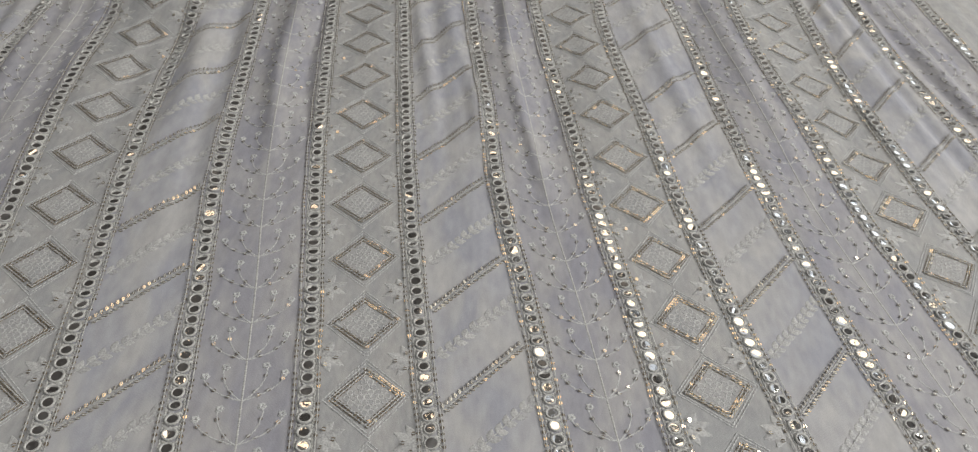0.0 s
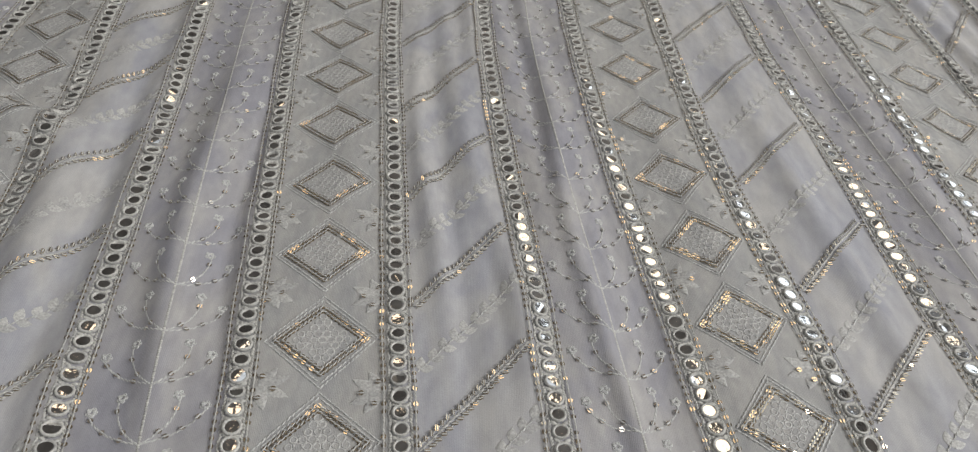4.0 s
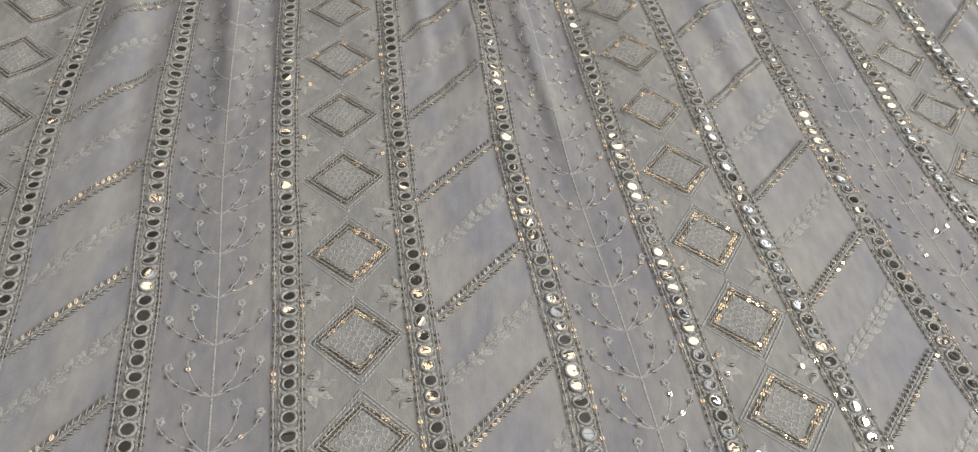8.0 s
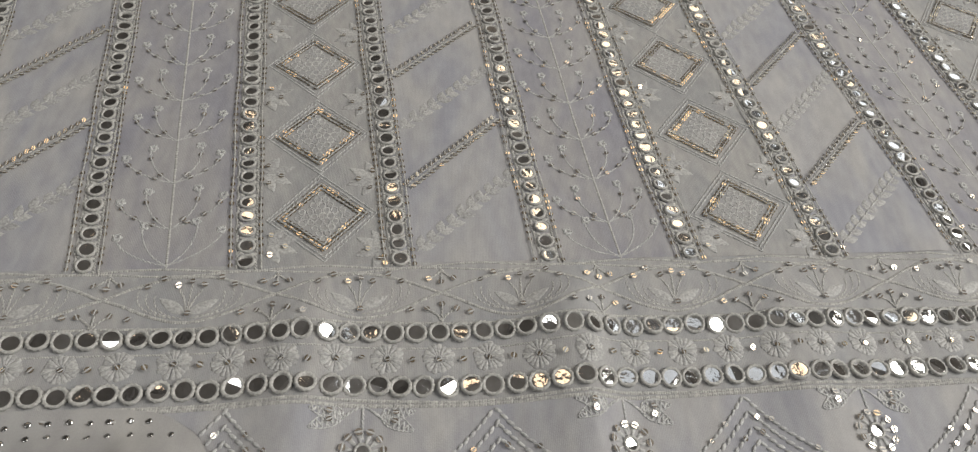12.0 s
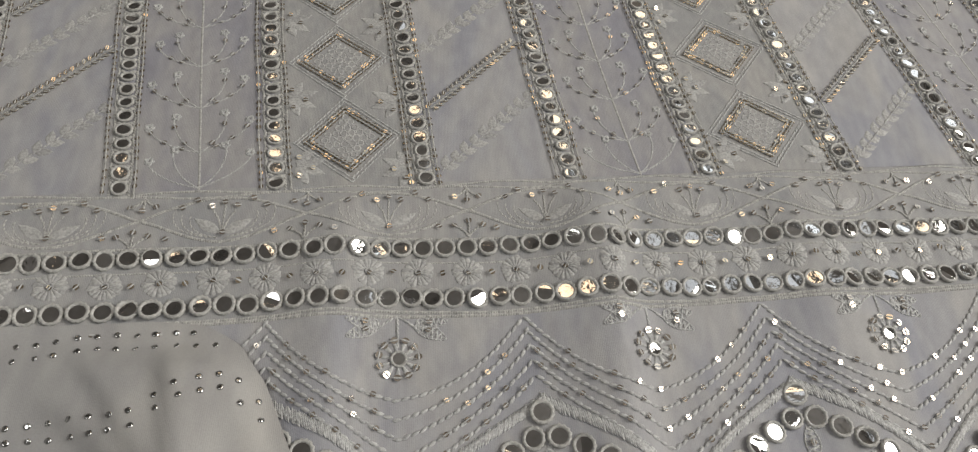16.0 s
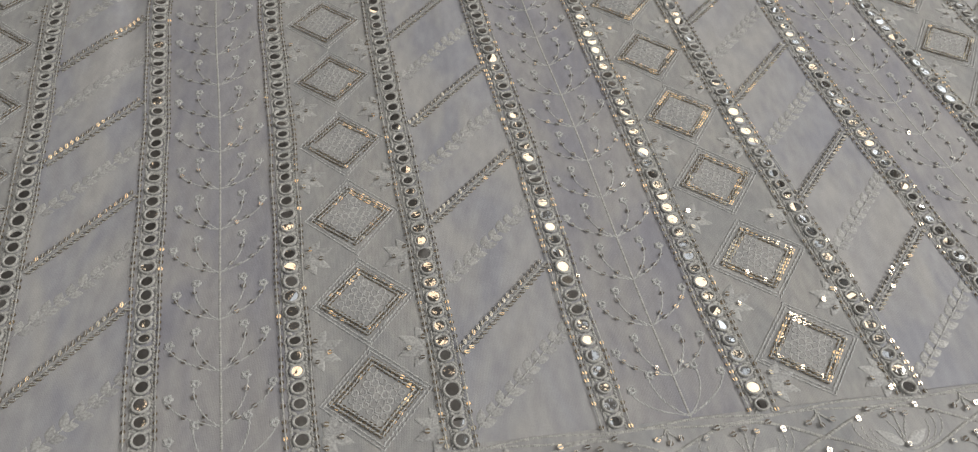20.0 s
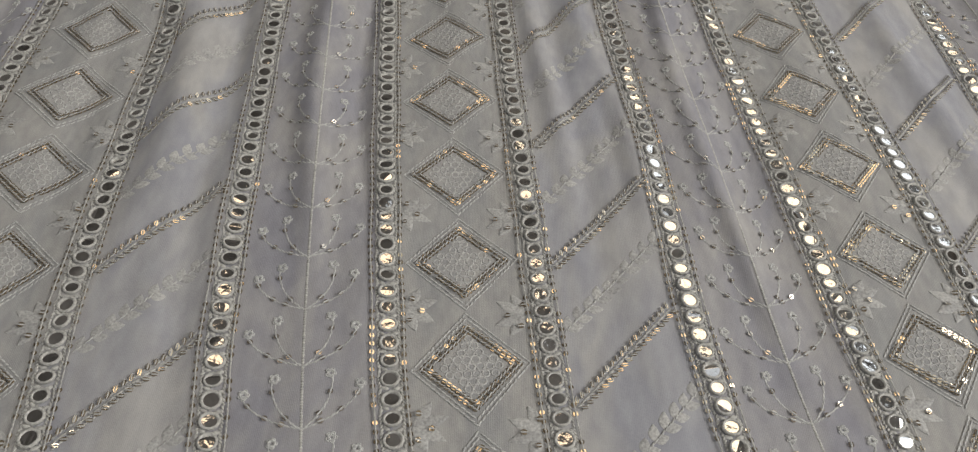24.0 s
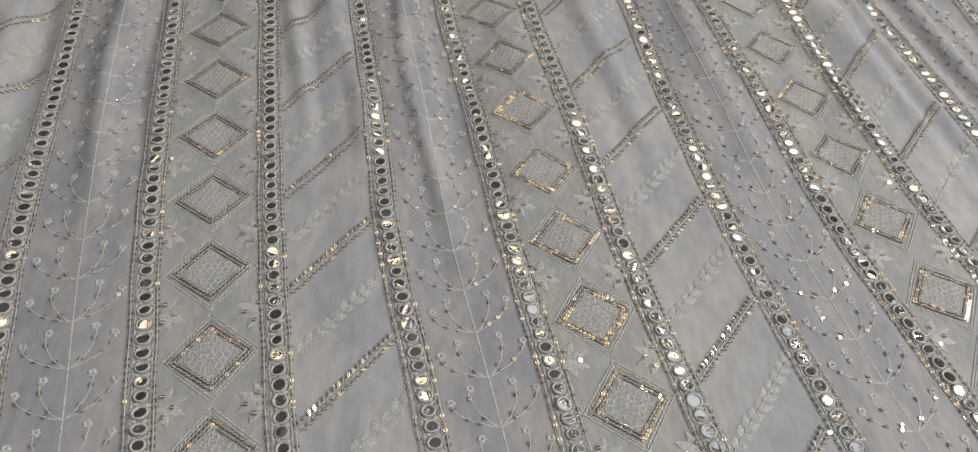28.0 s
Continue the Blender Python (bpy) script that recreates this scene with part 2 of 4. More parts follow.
def height(x, y):
    """Folds and ripples of the cloth."""
    x, y = np.asarray(x, float), np.asarray(y, float)
    z = 0 * x
    up = sm(0.18, 0.50, y)
    wav = sum(a * np.sin(p * x + q * y + f) for p, q, f, a in WAVES) / 5.0
    fin = sum(a * np.sin(p * x + q * y + f) for p, q, f, a in FINE) / 6.0
    mid = np.interp(y, YT, MID)
    kk = 2 + (x - mid) / 0.0717
    soft = 0.22 + 0.78 * (0.5 - 0.5 * np.cos(2 * math.pi * (kk - 2.5) / 3))
    dra = sum(a * np.sin(p * (x - mid) + q * y + f) for p, q, f, a in DRAPE) / 3.5
    z = z + (0.0005 + 0.0026 * up) * wav + (0.0005 + 0.0004 * up) * fin + (0.00018 + 0.0022 * up) * soft * dra
    for (k, f, y0, amp, wide), line in zip(FOLDS, FOLD_LINE):
        c = np.interp(y, YT, line)
        z = z + 1.3 * amp * sm(y0, y0 + 0.14, y) * (1 - 0.65 * sm(0.50, 0.66, y)) * np.exp(-(((x - c) / wide) ** 2))
    d = y - hem(x)
    low = sm(0.004, -0.030, d)
    z = z + low * (0.0082 * bump(x, 0.153, 0.025, 0.012) + 0.005 * bump(x, 0.030, 0.02, 0.014)
                   + 0.0035 * bump(x, 0.255, 0.02, 0.03) + 0.007 * bump(x, -0.136, 0.008, 0.02))
    z = z + 0.011 * bump(y + 0.25 * (x + 0.22), 0.556, 0.028, 0.013) * sm(-0.165, -0.2, x) * sm(-0.34, -0.28, x)
    return z


def normal(x, y, e=0.0012):
    hx = (height(x + e, y) - height(x - e, y)) / (2 * e)
    hy = (height(x, y + e) - height(x, y - e)) / (2 * e)
    n = np.stack([-hx, -hy, np.ones_like(hx)], -1)
    return n / np.linalg.norm(n, axis=-1, keepdims=True)


# ---- mesh helpers ----
def mesh_of(name, verts, faces, material, smooth=True):
    me = bpy.data.meshes.new(name)
    v, f = np.asarray(verts, np.float32), np.asarray(faces, np.int32)
    me.vertices.add(len(v))
    me.vertices.foreach_set("co", v.ravel())
    me.loops.add(f.size)
    me.loops.foreach_set("vertex_index", f.ravel())
    me.polygons.add(len(f))
    me.polygons.foreach_set("loop_start", np.arange(len(f), dtype=np.int32) * 4)
    for m in material if isinstance(material, (list, tuple)) else (material,):
        me.materials.append(m)
    me.polygons.foreach_set("use_smooth", np.full(len(f), smooth))
    me.update(calc_edges=True)
    me.validate()
    return me


def put(name, me, parent=None, label="", kind="", m=None):
    ob = new(name, me)
    ob.parent = parent
    if m is not None:
        ob.matrix_local = m
    if label or kind:
        tagged(ob, label, kind=kind)
    return ob


def lattice(rings, closed=True):
    """Verts and quads of rings of points, one row after another."""
    n = len(rings[0])
    verts = [p for r in rings for p in r]
    faces = []
    for a in range(len(rings) - 1):
        for b in range(n if closed else n - 1):
            c = (b + 1) % n
            faces.append((a * n + b, a * n + c, (a + 1) * n + c, (a + 1) * n + b))
    return np.array(verts, float), faces


def circle(r, z, n, ph=0.0):
    return [(r * math.cos(2 * math.pi * i / n + ph), r * math.sin(2 * math.pi * i / n + ph), z) for i in range(n)]


# small pieces, in their own units
SEQ = lattice([circle(0.38, 0.120, 10), circle(0.72, 0.112, 10), circle(1.0, 0.120, 10)])
STITCH = lattice([[(s, -w, 0), (s, -0.6 * w, 0.6 * w), (s, 0.6 * w, 0.6 * w), (s, w, 0)]
                  for s, w in ((-0.5, 0.3), (-0.22, 1.0), (0.22, 1.0), (0.5, 0.3))], closed=False)
LOOP = lattice([circle(1.0, 0.0, 9), circle(0.85, 0.34, 9), circle(0.62, 0.34, 9), circle(0.48, 0.0, 9)])


def ring_piece(n, inner=0.66):
    rr = []
    for r, z in ((1.0, 0.0), (1.0, 0.18), (0.92, 0.28), (0.77, 0.28), (inner, 0.17), (inner - 0.04, 0.0)):
        rr.append([((r + (0.05 if i % 2 else -0.03) * (1 if r > 0.8 else 0.4)) * math.cos(2 * math.pi * i / n),
                    (r + (0.05 if i % 2 else -0.03) * (1 if r > 0.8 else 0.4)) * math.sin(2 * math.pi * i / n),
                    z * (1.12 if i % 2 else 0.88)) for i in range(n)])
    return lattice(rr)


RING = ring_piece(28, 0.69)


def disc_piece(kind, n=7):
    """A foil disc, flat or creased along one or two lines into facets."""
    r = random.Random(kind)
    ax = r.uniform(0, 6.3)
    folds = [(r.uniform(-0.42, 0.42), r.uniform(0.05, 0.22) * r.choice((-1, 1))) for _ in range((0, 1, 1, 2, 0, 1, 2)[kind % 7])]
    cuts = sorted([-0.78 * math.cos(math.pi * i / 10) for i in range(11)] + [o for o, _ in folds])
    rows = []
    for c in cuts:
        half = math.sqrt(max(0.0, 0.78 ** 2 - c * c)) + 0.001
        z = 0.14 + sum(a * max(0.0, c - o) - 0.39 * a for o, a in folds)
        rows.append([(c * math.cos(ax) - u * math.sin(ax), c * math.sin(ax) + u * math.cos(ax), z)
                     for u in (half * (1 - 2 * i / (n - 1)) for i in range(n))])
    v, f = lattice(rows, closed=False)
    return v, [q[::-1] for q in f]


DISCS = [disc_piece(i) for i in range(21)]


def petal_piece(n=7):
    """A satin-stitched leaf, pointed at both ends, ribbed across."""
    rows = []
    for i in range(2 * n + 1):
        s = i / (2 * n)
        w = 0.05 + 0.46 * math.sin(math.pi * s) ** 0.8 * (1.05 - 0.35 * s)
        h = (0.17 if i % 2 else 0.0) + 0.12 * math.sin(math.pi * s)
        rows.append([(s, -w, 0.0), (s + 0.03, -0.55 * w, h), (s + 0.05, 0.0, h * 0.55), (s + 0.03, 0.55 * w, h), (s, w, 0.0)])
    return lattice(rows, closed=False)


PETAL = petal_piece()


def ray_piece():
    """A short satin ray with a blunt, rounded outer end."""
    rows = []
    for i, (u, w) in enumerate(((0.0, 0.16), (0.25, 0.24), (0.5, 0.34), (0.72, 0.42), (0.88, 0.40), (0.97, 0.26), (1.0, 0.06))):
        h = 0.30 * math.sin(math.pi * min(1.0, 0.15 + 0.85 * u)) + (0.10 if i % 2 else 0.0)
        rows.append([(u, -w, 0.0), (u, -0.5 * w, h), (u, 0.0, h * 1.1), (u, 0.5 * w, h), (u, w, 0.0)])
    return lattice(rows, closed=False)


RAY = ray_piece()


def drift(k, amount, scatter=0.4):
    """Tilts that change slowly along a row, with a little scatter."""
    nodes = RNG.normal(0, 1, k // 7 + 3)
    return amount * np.clip(np.interp(np.arange(k), np.arange(len(nodes)) * 7.0 - 3.5, nodes) + RNG.normal(0, scatter, k), -1.5, 1.5)


class Bits:
    """Gathers many small pieces laid on the cloth into one mesh. Leaves follow the cloth, the rest sit rigid on it."""

    def __init__(self):
        self.v = {}

    def add(self, piece, x, y, ang=0.0, sx=1.0, sy=None, sz=None, dz=0.0, tu=0.0, tv=0.0):
        args = (x, y, ang, sx, sx if sy is None else sy, sx if sz is None else sz, dz, tu, tv)
        self.v.setdefault(id(piece), (piece, []))[1].append(np.stack(np.broadcast_arrays(*(np.atleast_1d(np.asarray(a, float)) for a in args))))
        return self

    def baked(self, piece, rows):
        tv_, tf = piece
        x, y, ang, sx, sy, sz, dz, tu, tv = rows
        z = height(x, y)
        e = 0.0012
        n = np.stack([(height(x - e, y) - height(x + e, y)) / (2 * e), (height(x, y - e) - height(x, y + e)) / (2 * e), np.ones_like(z)], -1)
        n /= np.linalg.norm(n, axis=-1, keepdims=True)
        c, s = np.cos(ang), np.sin(ang)
        u = np.stack([c, s, 0 * c], -1)
        u -= n * (u * n).sum(-1, keepdims=True)
        u /= np.linalg.norm(u, axis=-1, keepdims=True)
        v = np.cross(n, u)
        u, n2 = u + n * tu[:, None], n - u * tu[:, None]
        v, n2 = v + n2 * tv[:, None], n2 - v * tv[:, None]
        u, v, n2 = (a / np.linalg.norm(a, axis=-1, keepdims=True) for a in (u, v, n2))
        p = np.stack([x, y, z], -1) + n * dz[:, None]
        out = (p[:, None] + (u * sx[:, None])[:, None] * tv_[None, :, :1] + (v * sy[:, None])[:, None] * tv_[None, :, 1:2]
               + (n2 * sz[:, None])[:, None] * tv_[None, :, 2:3])
        if piece is PETAL or piece is RAY:
            out[..., 2] = height(out[..., 0], out[..., 1]) + sz[:, None] * tv_[None, :, 2] + 0.0001
        m = len(tv_)
        quads = np.asarray(tf)[None] + (np.arange(len(x)) * m)[:, None, None]
        return out.reshape(-1, 3), quads.reshape(-1, 4)

    def thread(self, pts, step=0.0022, w=0.00055, twist=0.28, dz=0.0002, long=1.3, flat=1.0):
        """Stitches in a row along a line of places."""
        p = np.asarray(pts, float)
        d = np.r_[0, np.cumsum(np.hypot(*np.diff(p, axis=0).T))]
        if d[-1] < step:
            return self
        s = np.arange(step / 2, d[-1], step)
        x, y = np.interp(s, d, p[:, 0]), np.interp(s, d, p[:, 1])
        e = step * 0.6
        ang = np.arctan2(np.interp(s + e, d, p[:, 1]) - np.interp(s - e, d, p[:, 1]), np.interp(s + e, d, p[:, 0]) - np.interp(s - e, d, p[:, 0]))
        return self.add(STITCH, x, y, ang + twist + RNG.uniform(-0.12, 0.12, len(x)), step * long, w * RNG.uniform(0.85, 1.15, len(x)), w * flat, dz)

    def cord(self, pts, w=0.0007, step=0.0010, twist=1.05, dz=0.0001):
        """A satin cord: short stitches laid slantwise over a line of places."""
        p = np.asarray(pts, float)
        d = np.r_[0, np.cumsum(np.hypot(*np.diff(p, axis=0).T))]
        s = np.arange(step / 2, d[-1], step)
        x, y = np.interp(s, d, p[:, 0]), np.interp(s, d, p[:, 1])
        ang = np.arctan2(np.interp(s + step, d, p[:, 1]) - np.interp(s - step, d, p[:, 1]), np.interp(s + step, d, p[:, 0]) - np.interp(s - step, d, p[:, 0]))
        return self.add(STITCH, x, y, ang + twist + RNG.uniform(-0.1, 0.1, len(x)), 2.4 * w * RNG.uniform(0.9, 1.1, len(x)), step * 0.62, w * 0.8, dz)

    def sequins(self, pts, step=0.0034, r=0.00115, lean=0.16, skip=0.0, dz=0.0006, slim=1.0, scatter=0.15):
        p = np.asarray(pts, float)
        d = np.r_[0, np.cumsum(np.hypot(*np.diff(p, axis=0).T))]
        s = np.arange(step * 0.4, d[-1], step)
        if skip:
            s = s[RNG.uniform(size=len(s)) > skip]
        if not len(s):
            return self
        x, y = np.interp(s, d, p[:, 0]), np.interp(s, d, p[:, 1])
        e = step * 0.6
        ang = np.arctan2(np.interp(s + e, d, p[:, 1]) - np.interp(s - e, d, p[:, 1]), np.interp(s + e, d, p[:, 0]) - np.interp(s - e, d, p[:, 0]))
        k = len(x)
        q = r * RNG.uniform(0.93, 1.07, k)
        return self.add(SEQ, x, y, ang, q, q * slim, q, dz=dz, tu=lean + drift(k, 0.13, scatter), tv=drift(k, 0.15, scatter))

    def mesh(self, name, material, smooth=True):
        if not self.v:
            return None
        vs, fs, n = [], [], 0
        for piece, rows in self.v.values():
            v, f = self.baked(piece, np.concatenate(rows, 1))
            vs.append(v)
            fs.append(f + n)
            n += len(v)
        return mesh_of(name, np.concatenate(vs), np.concatenate(fs), material, smooth)


def bez(p0, p1, p2, p3, n=14):
    t = np.linspace(0, 1, n)[:, None]
    p0, p1, p2, p3 = (np.asarray(p, float) for p in (p0, p1, p2, p3))
    return (1 - t) ** 3 * p0 + 3 * t * (1 - t) ** 2 * p1 + 3 * t * t * (1 - t) * p2 + t**3 * p3


# ---- the unseen room closed round the cloth, dark for its mirrors to reflect ----
def slab(name, x0, x1, y0, y1, z0, z1, material, label, category):
    v = [(x, y, z) for z in (z0, z1) for y in (y0, y1) for x in (x0, x1)]
    f = [(0, 2, 3, 1), (4, 5, 7, 6), (0, 1, 5, 4), (2, 6, 7, 3), (0, 4, 6, 2), (1, 3, 7, 5)]
    return tagged(put(name, mesh_of(name, v, f, material, False)), label, category, kind="structure")


X0, X1, Y0, Y1, Z0, Z1 = ROOM
slab("floor", X0 - 0.1, X1 + 0.1, Y0 - 0.1, Y1 + 0.1, Z0 - 0.1, Z0, M_FLOOR, "plain grey floor under the spread skirt", "floor")
slab("ceiling", X0 - 0.1, X1 + 0.1, Y0 - 0.1, Y1 + 0.1, Z1, Z1 + 0.1, M_CEIL, "plain dark painted ceiling", "ceiling")
slab("wall_west", X0 - 0.1, X0, Y0, Y1, Z0, Z1, M_WALL, "plain grey painted wall", "wall")
slab("wall_east", X1, X1 + 0.1, Y0, Y1, Z0, Z1, M_WALL, "plain grey painted wall", "wall")
slab("wall_south", X0 - 0.1, X1 + 0.1, Y0 - 0.1, Y0, Z0, Z1, M_WALL, "plain grey painted wall", "wall")
slab("wall_north", X0 - 0.1, X1 + 0.1, Y1, Y1 + 0.1, Z0, Z1, M_WALL, "plain grey painted wall", "wall")

# ---- the skirt: cloth ----
skirt = tagged(new("skirt"), "silver-grey georgette skirt with mirror-work bands, spread flat", "skirt")
KIND = {k: ("net", "zigzag", "vine")[(k - 2) % 3] for k in range(KMIN, KMAX)}
CLOTH = {"net": M_NET, "zigzag": M_PLAIN, "vine": M_VINE}
LBL = {"net": "dense olive-grey panel with sequinned diamonds", "zigzag": "plain silver-grey panel with slanting sequin lines",
       "vine": "bluish-grey panel with a stitched branching vine"}
steps = np.arange(0, 1.0001, 1 / 330) ** 1.0
for k in range(KMIN, KMAX):
    f = np.linspace(0, 1, 27)
    rows = []
    for s in steps:
        x = pan_x(k, f, 0.0)
        y = hem(x) + s * (TOP - hem(x))
        x = pan_x(k, f, y)
        rows.append(np.stack([x, y, height(x, y)], -1))
    v = np.concatenate(rows)
    nf = len(f)
    faces = [(a * nf + b, a * nf + b + 1, (a + 1) * nf + b + 1, (a + 1) * nf + b) for a in range(len(steps) - 1) for b in range(nf - 1)]
    put("cloth_panel", mesh_of("cloth_panel", v, faces, CLOTH[KIND[k]]), skirt, LBL[KIND[k]])


def hem_sheet(name, d0, d1, nd, material, label, x0=-0.40, x1=0.76, nx=400):
    xs = np.linspace(x0, x1, nx)
    rows = []
    for d in np.linspace(d0, d1, nd):
        y = hem(xs) - d * stretch(xs)
        rows.append(np.stack([xs, y, height(xs, y)], -1))
    v = np.concatenate(rows)
    faces = [(a * nx + b, (a + 1) * nx + b, (a + 1) * nx + b + 1, a * nx + b + 1) for a in range(nd - 1) for b in range(nx - 1)]
    return put(name, mesh_of(name, v, faces, material), skirt, label)


hem_sheet("border_cloth", 0.0, 0.069, 26, M_BORDER, "dense olive-grey border strip")
hem_sheet("scallop_cloth", 0.069, 0.30, 80, M_PLAIN, "silver-grey cloth of the scalloped hem")

# ---- mirror columns ----
RING_ME = mesh_of("thread_ring", *RING, M_THREAD)
DISC_ME = [mesh_of("mirror", v, f, M_MIRROR, False) for v, f in DISCS]


def sewn_sequin(material):
    """A sequin held down by one stitch across its middle."""
    v = np.concatenate([SEQ[0], STITCH[0] * (2.7, 0.27, 0.24) + (0.0, 0.0, 0.135)])
    f = np.concatenate([np.asarray(SEQ[1]), np.asarray(STITCH[1]) + len(SEQ[0])])
    me = mesh_of("sequin", v, f, (material, M_PALE))
    me.polygons.foreach_set("material_index", np.r_[np.zeros(len(SEQ[1])), np.ones(len(STITCH[1]))].astype(np.int32))
    return me


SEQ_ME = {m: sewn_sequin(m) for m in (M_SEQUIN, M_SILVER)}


def on_cloth(x, y, r, ang=0.0, dz=0.0, tu=0.0, tv=0.0, sy=1.0, n=None, z=None):
    n = Vector(normal(np.array([x]), np.array([y]))[0] if n is None else n)
    z = float(height(x, y)) if z is None else z
    u = Vector((math.cos(ang), math.sin(ang), 0))
    u = (u - n * u.dot(n)).normalized()
    v = n.cross(u)
    u2 = (u + n * tu).normalized()
    n2 = (n - u * tu - v * tv).normalized()
    v2 = n2.cross(u2)
    u2 = v2.cross(n2)
    m = Matrix((u2 * r, v2 * (r * sy), n2 * r)).transposed().to_4x4()
    m.translation = Vector((x, y, z)) + n * dz
    return m


def loose(bits, material, parent):
    """Each gathered sequin as a piece of its own."""
    rows = np.concatenate(bits.v[id(SEQ)][1], 1)
    ns, zs = normal(rows[0], rows[1]), height(rows[0], rows[1])
    for (x, y, ang, sx, sy, _, dz, tu, tv), n, z in zip(rows.T, ns, zs):
        put("sequin", SEQ_ME[material], parent, m=on_cloth(x, y, sx, ang, dz, tu, tv, sy / sx, n, float(z)))


SWAY = [0.0, 0.0]


def mirror(x, y, r, ang, tilt, sy=1.0, label=""):
    """One stitched mirror: a foil disc held by a thread ring; neighbours lean alike."""
    SWAY[:] = [0.45 * v + 0.89 * RNG.normal(0, tilt) for v in SWAY]
    tu, tv = SWAY
    m = on_cloth(x, y, r, ang, 0.0004, tu, tv, sy)
    disc = put("mirror", DISC_ME[RNG.randint(len(DISC_ME))], skirt, label, m=m)
    ring = put("thread_ring", RING_ME, disc)
    ring.matrix_local = Matrix.Identity(4)
    return disc


PITCH, R_COL = 0.0086, 0.0041
NEAR = (0, 6, 0.34)
for k in range(KMIN + 1, KMAX):
    y = float(hem(col_x(k, 0.0))) + 0.002
    ys, rs = [], []
    while y < 0.86:
        q = RNG.uniform(0.88, 1.10)
        ys.append(y)
        rs.append(q)
        y += PITCH * (q * 0.62 + 0.38)
    ys, rs = np.array(ys), np.array(rs)
    xs = col_x(k, ys)
    ang = np.arctan2(0.002, col_x(k, ys + 0.001) - col_x(k, ys - 0.001)) - math.pi / 2
    squash = RNG.uniform(0.80, 1.06, len(ys))
    near = (ys < NEAR[2]) & (NEAR[0] <= k <= NEAR[1])
    for x, y, q, a, s in zip(xs[near], ys[near], rs[near], ang[near], squash[near]):
        mirror(x, y, R_COL * q, a, 0.075, s)
    rings, foils = Bits(), Bits()
    far = ~near
    if far.any():
        tu, tv = drift(far.sum(), 0.08, 0.8), drift(far.sum(), 0.08, 0.8)
        rings.add(RING, xs[far], ys[far], ang[far], R_COL * rs[far], R_COL * rs[far] * squash[far], dz=0.0004, tu=tu, tv=tv)
        pick = RNG.randint(0, len(DISCS), far.sum())
        for j in range(len(DISCS)):
            w = pick == j
            if w.any():
                foils.add(DISCS[j], xs[far][w], ys[far][w], ang[far][w], R_COL * rs[far][w], R_COL * rs[far][w] * squash[far][w], dz=0.0004, tu=tu[w], tv=tv[w])
        put("mirror_band", foils.mesh("mirror_band", M_MIRROR, False), skirt, "column of small round foil mirrors", "stuff")
        put("ring_band", rings.mesh("ring_band", M_THREAD), skirt, "column of grey thread rings", "stuff")
    # scalloped braid round the mirrors, and a line of sewn-down sequins on either side
    yy = np.arange(float(hem(col_x(k, 0.0))) - 0.002, 0.86, 0.002)
    braid, trim = Bits(), Bits()
    gaps = (ys[1:] + ys[:-1]) / 2
    near_gap = np.interp(yy, gaps, np.arange(len(gaps))) % 1.0
    swell = 0.0007 * np.sin(math.pi * near_gap)
    for off in (-1, 1):
        braid.thread(np.stack([col_x(k, yy) + off * (0.0042 + swell), yy], -1), 0.0016, 0.00055, 0.6 * off)
        braid.add(STITCH, col_x(k, gaps) + off * 0.0026 + RNG.uniform(-0.0004, 0.0004, len(gaps)), gaps + RNG.uniform(-0.0006, 0.0006, len(gaps)),
                  off * 0.35 + RNG.uniform(-0.3, 0.3, len(gaps)), 0.0034, 0.0009, 0.0009, dz=0.0002)
    for off, skip in ((-0.0072, 0.10), (0.0066, 0.16)):
        line = np.stack([col_x(k, yy) + off + 0.0003 * np.sin(yy * 95 + k), yy], -1)
        braid.thread(line, 0.0021, 0.00040, 0.1, dz=0.0010)
        trim.sequins(line, 0.0040, 0.00122, 0.0, skip, scatter=0.6, slim=0.92)
    put("braid", braid.mesh("braid", M_THREAD), skirt, "grey corded braid edging a mirror column", "stuff")
    put("sequin_trim", trim.mesh("sequin_trim", M_SEQUIN), skirt, "line of small champagne sequins sewn down by a thread", "stuff")

# ---- diamonds between two mirror columns ----
def seg(a, b, n=2):
    return np.linspace(a, b, n)


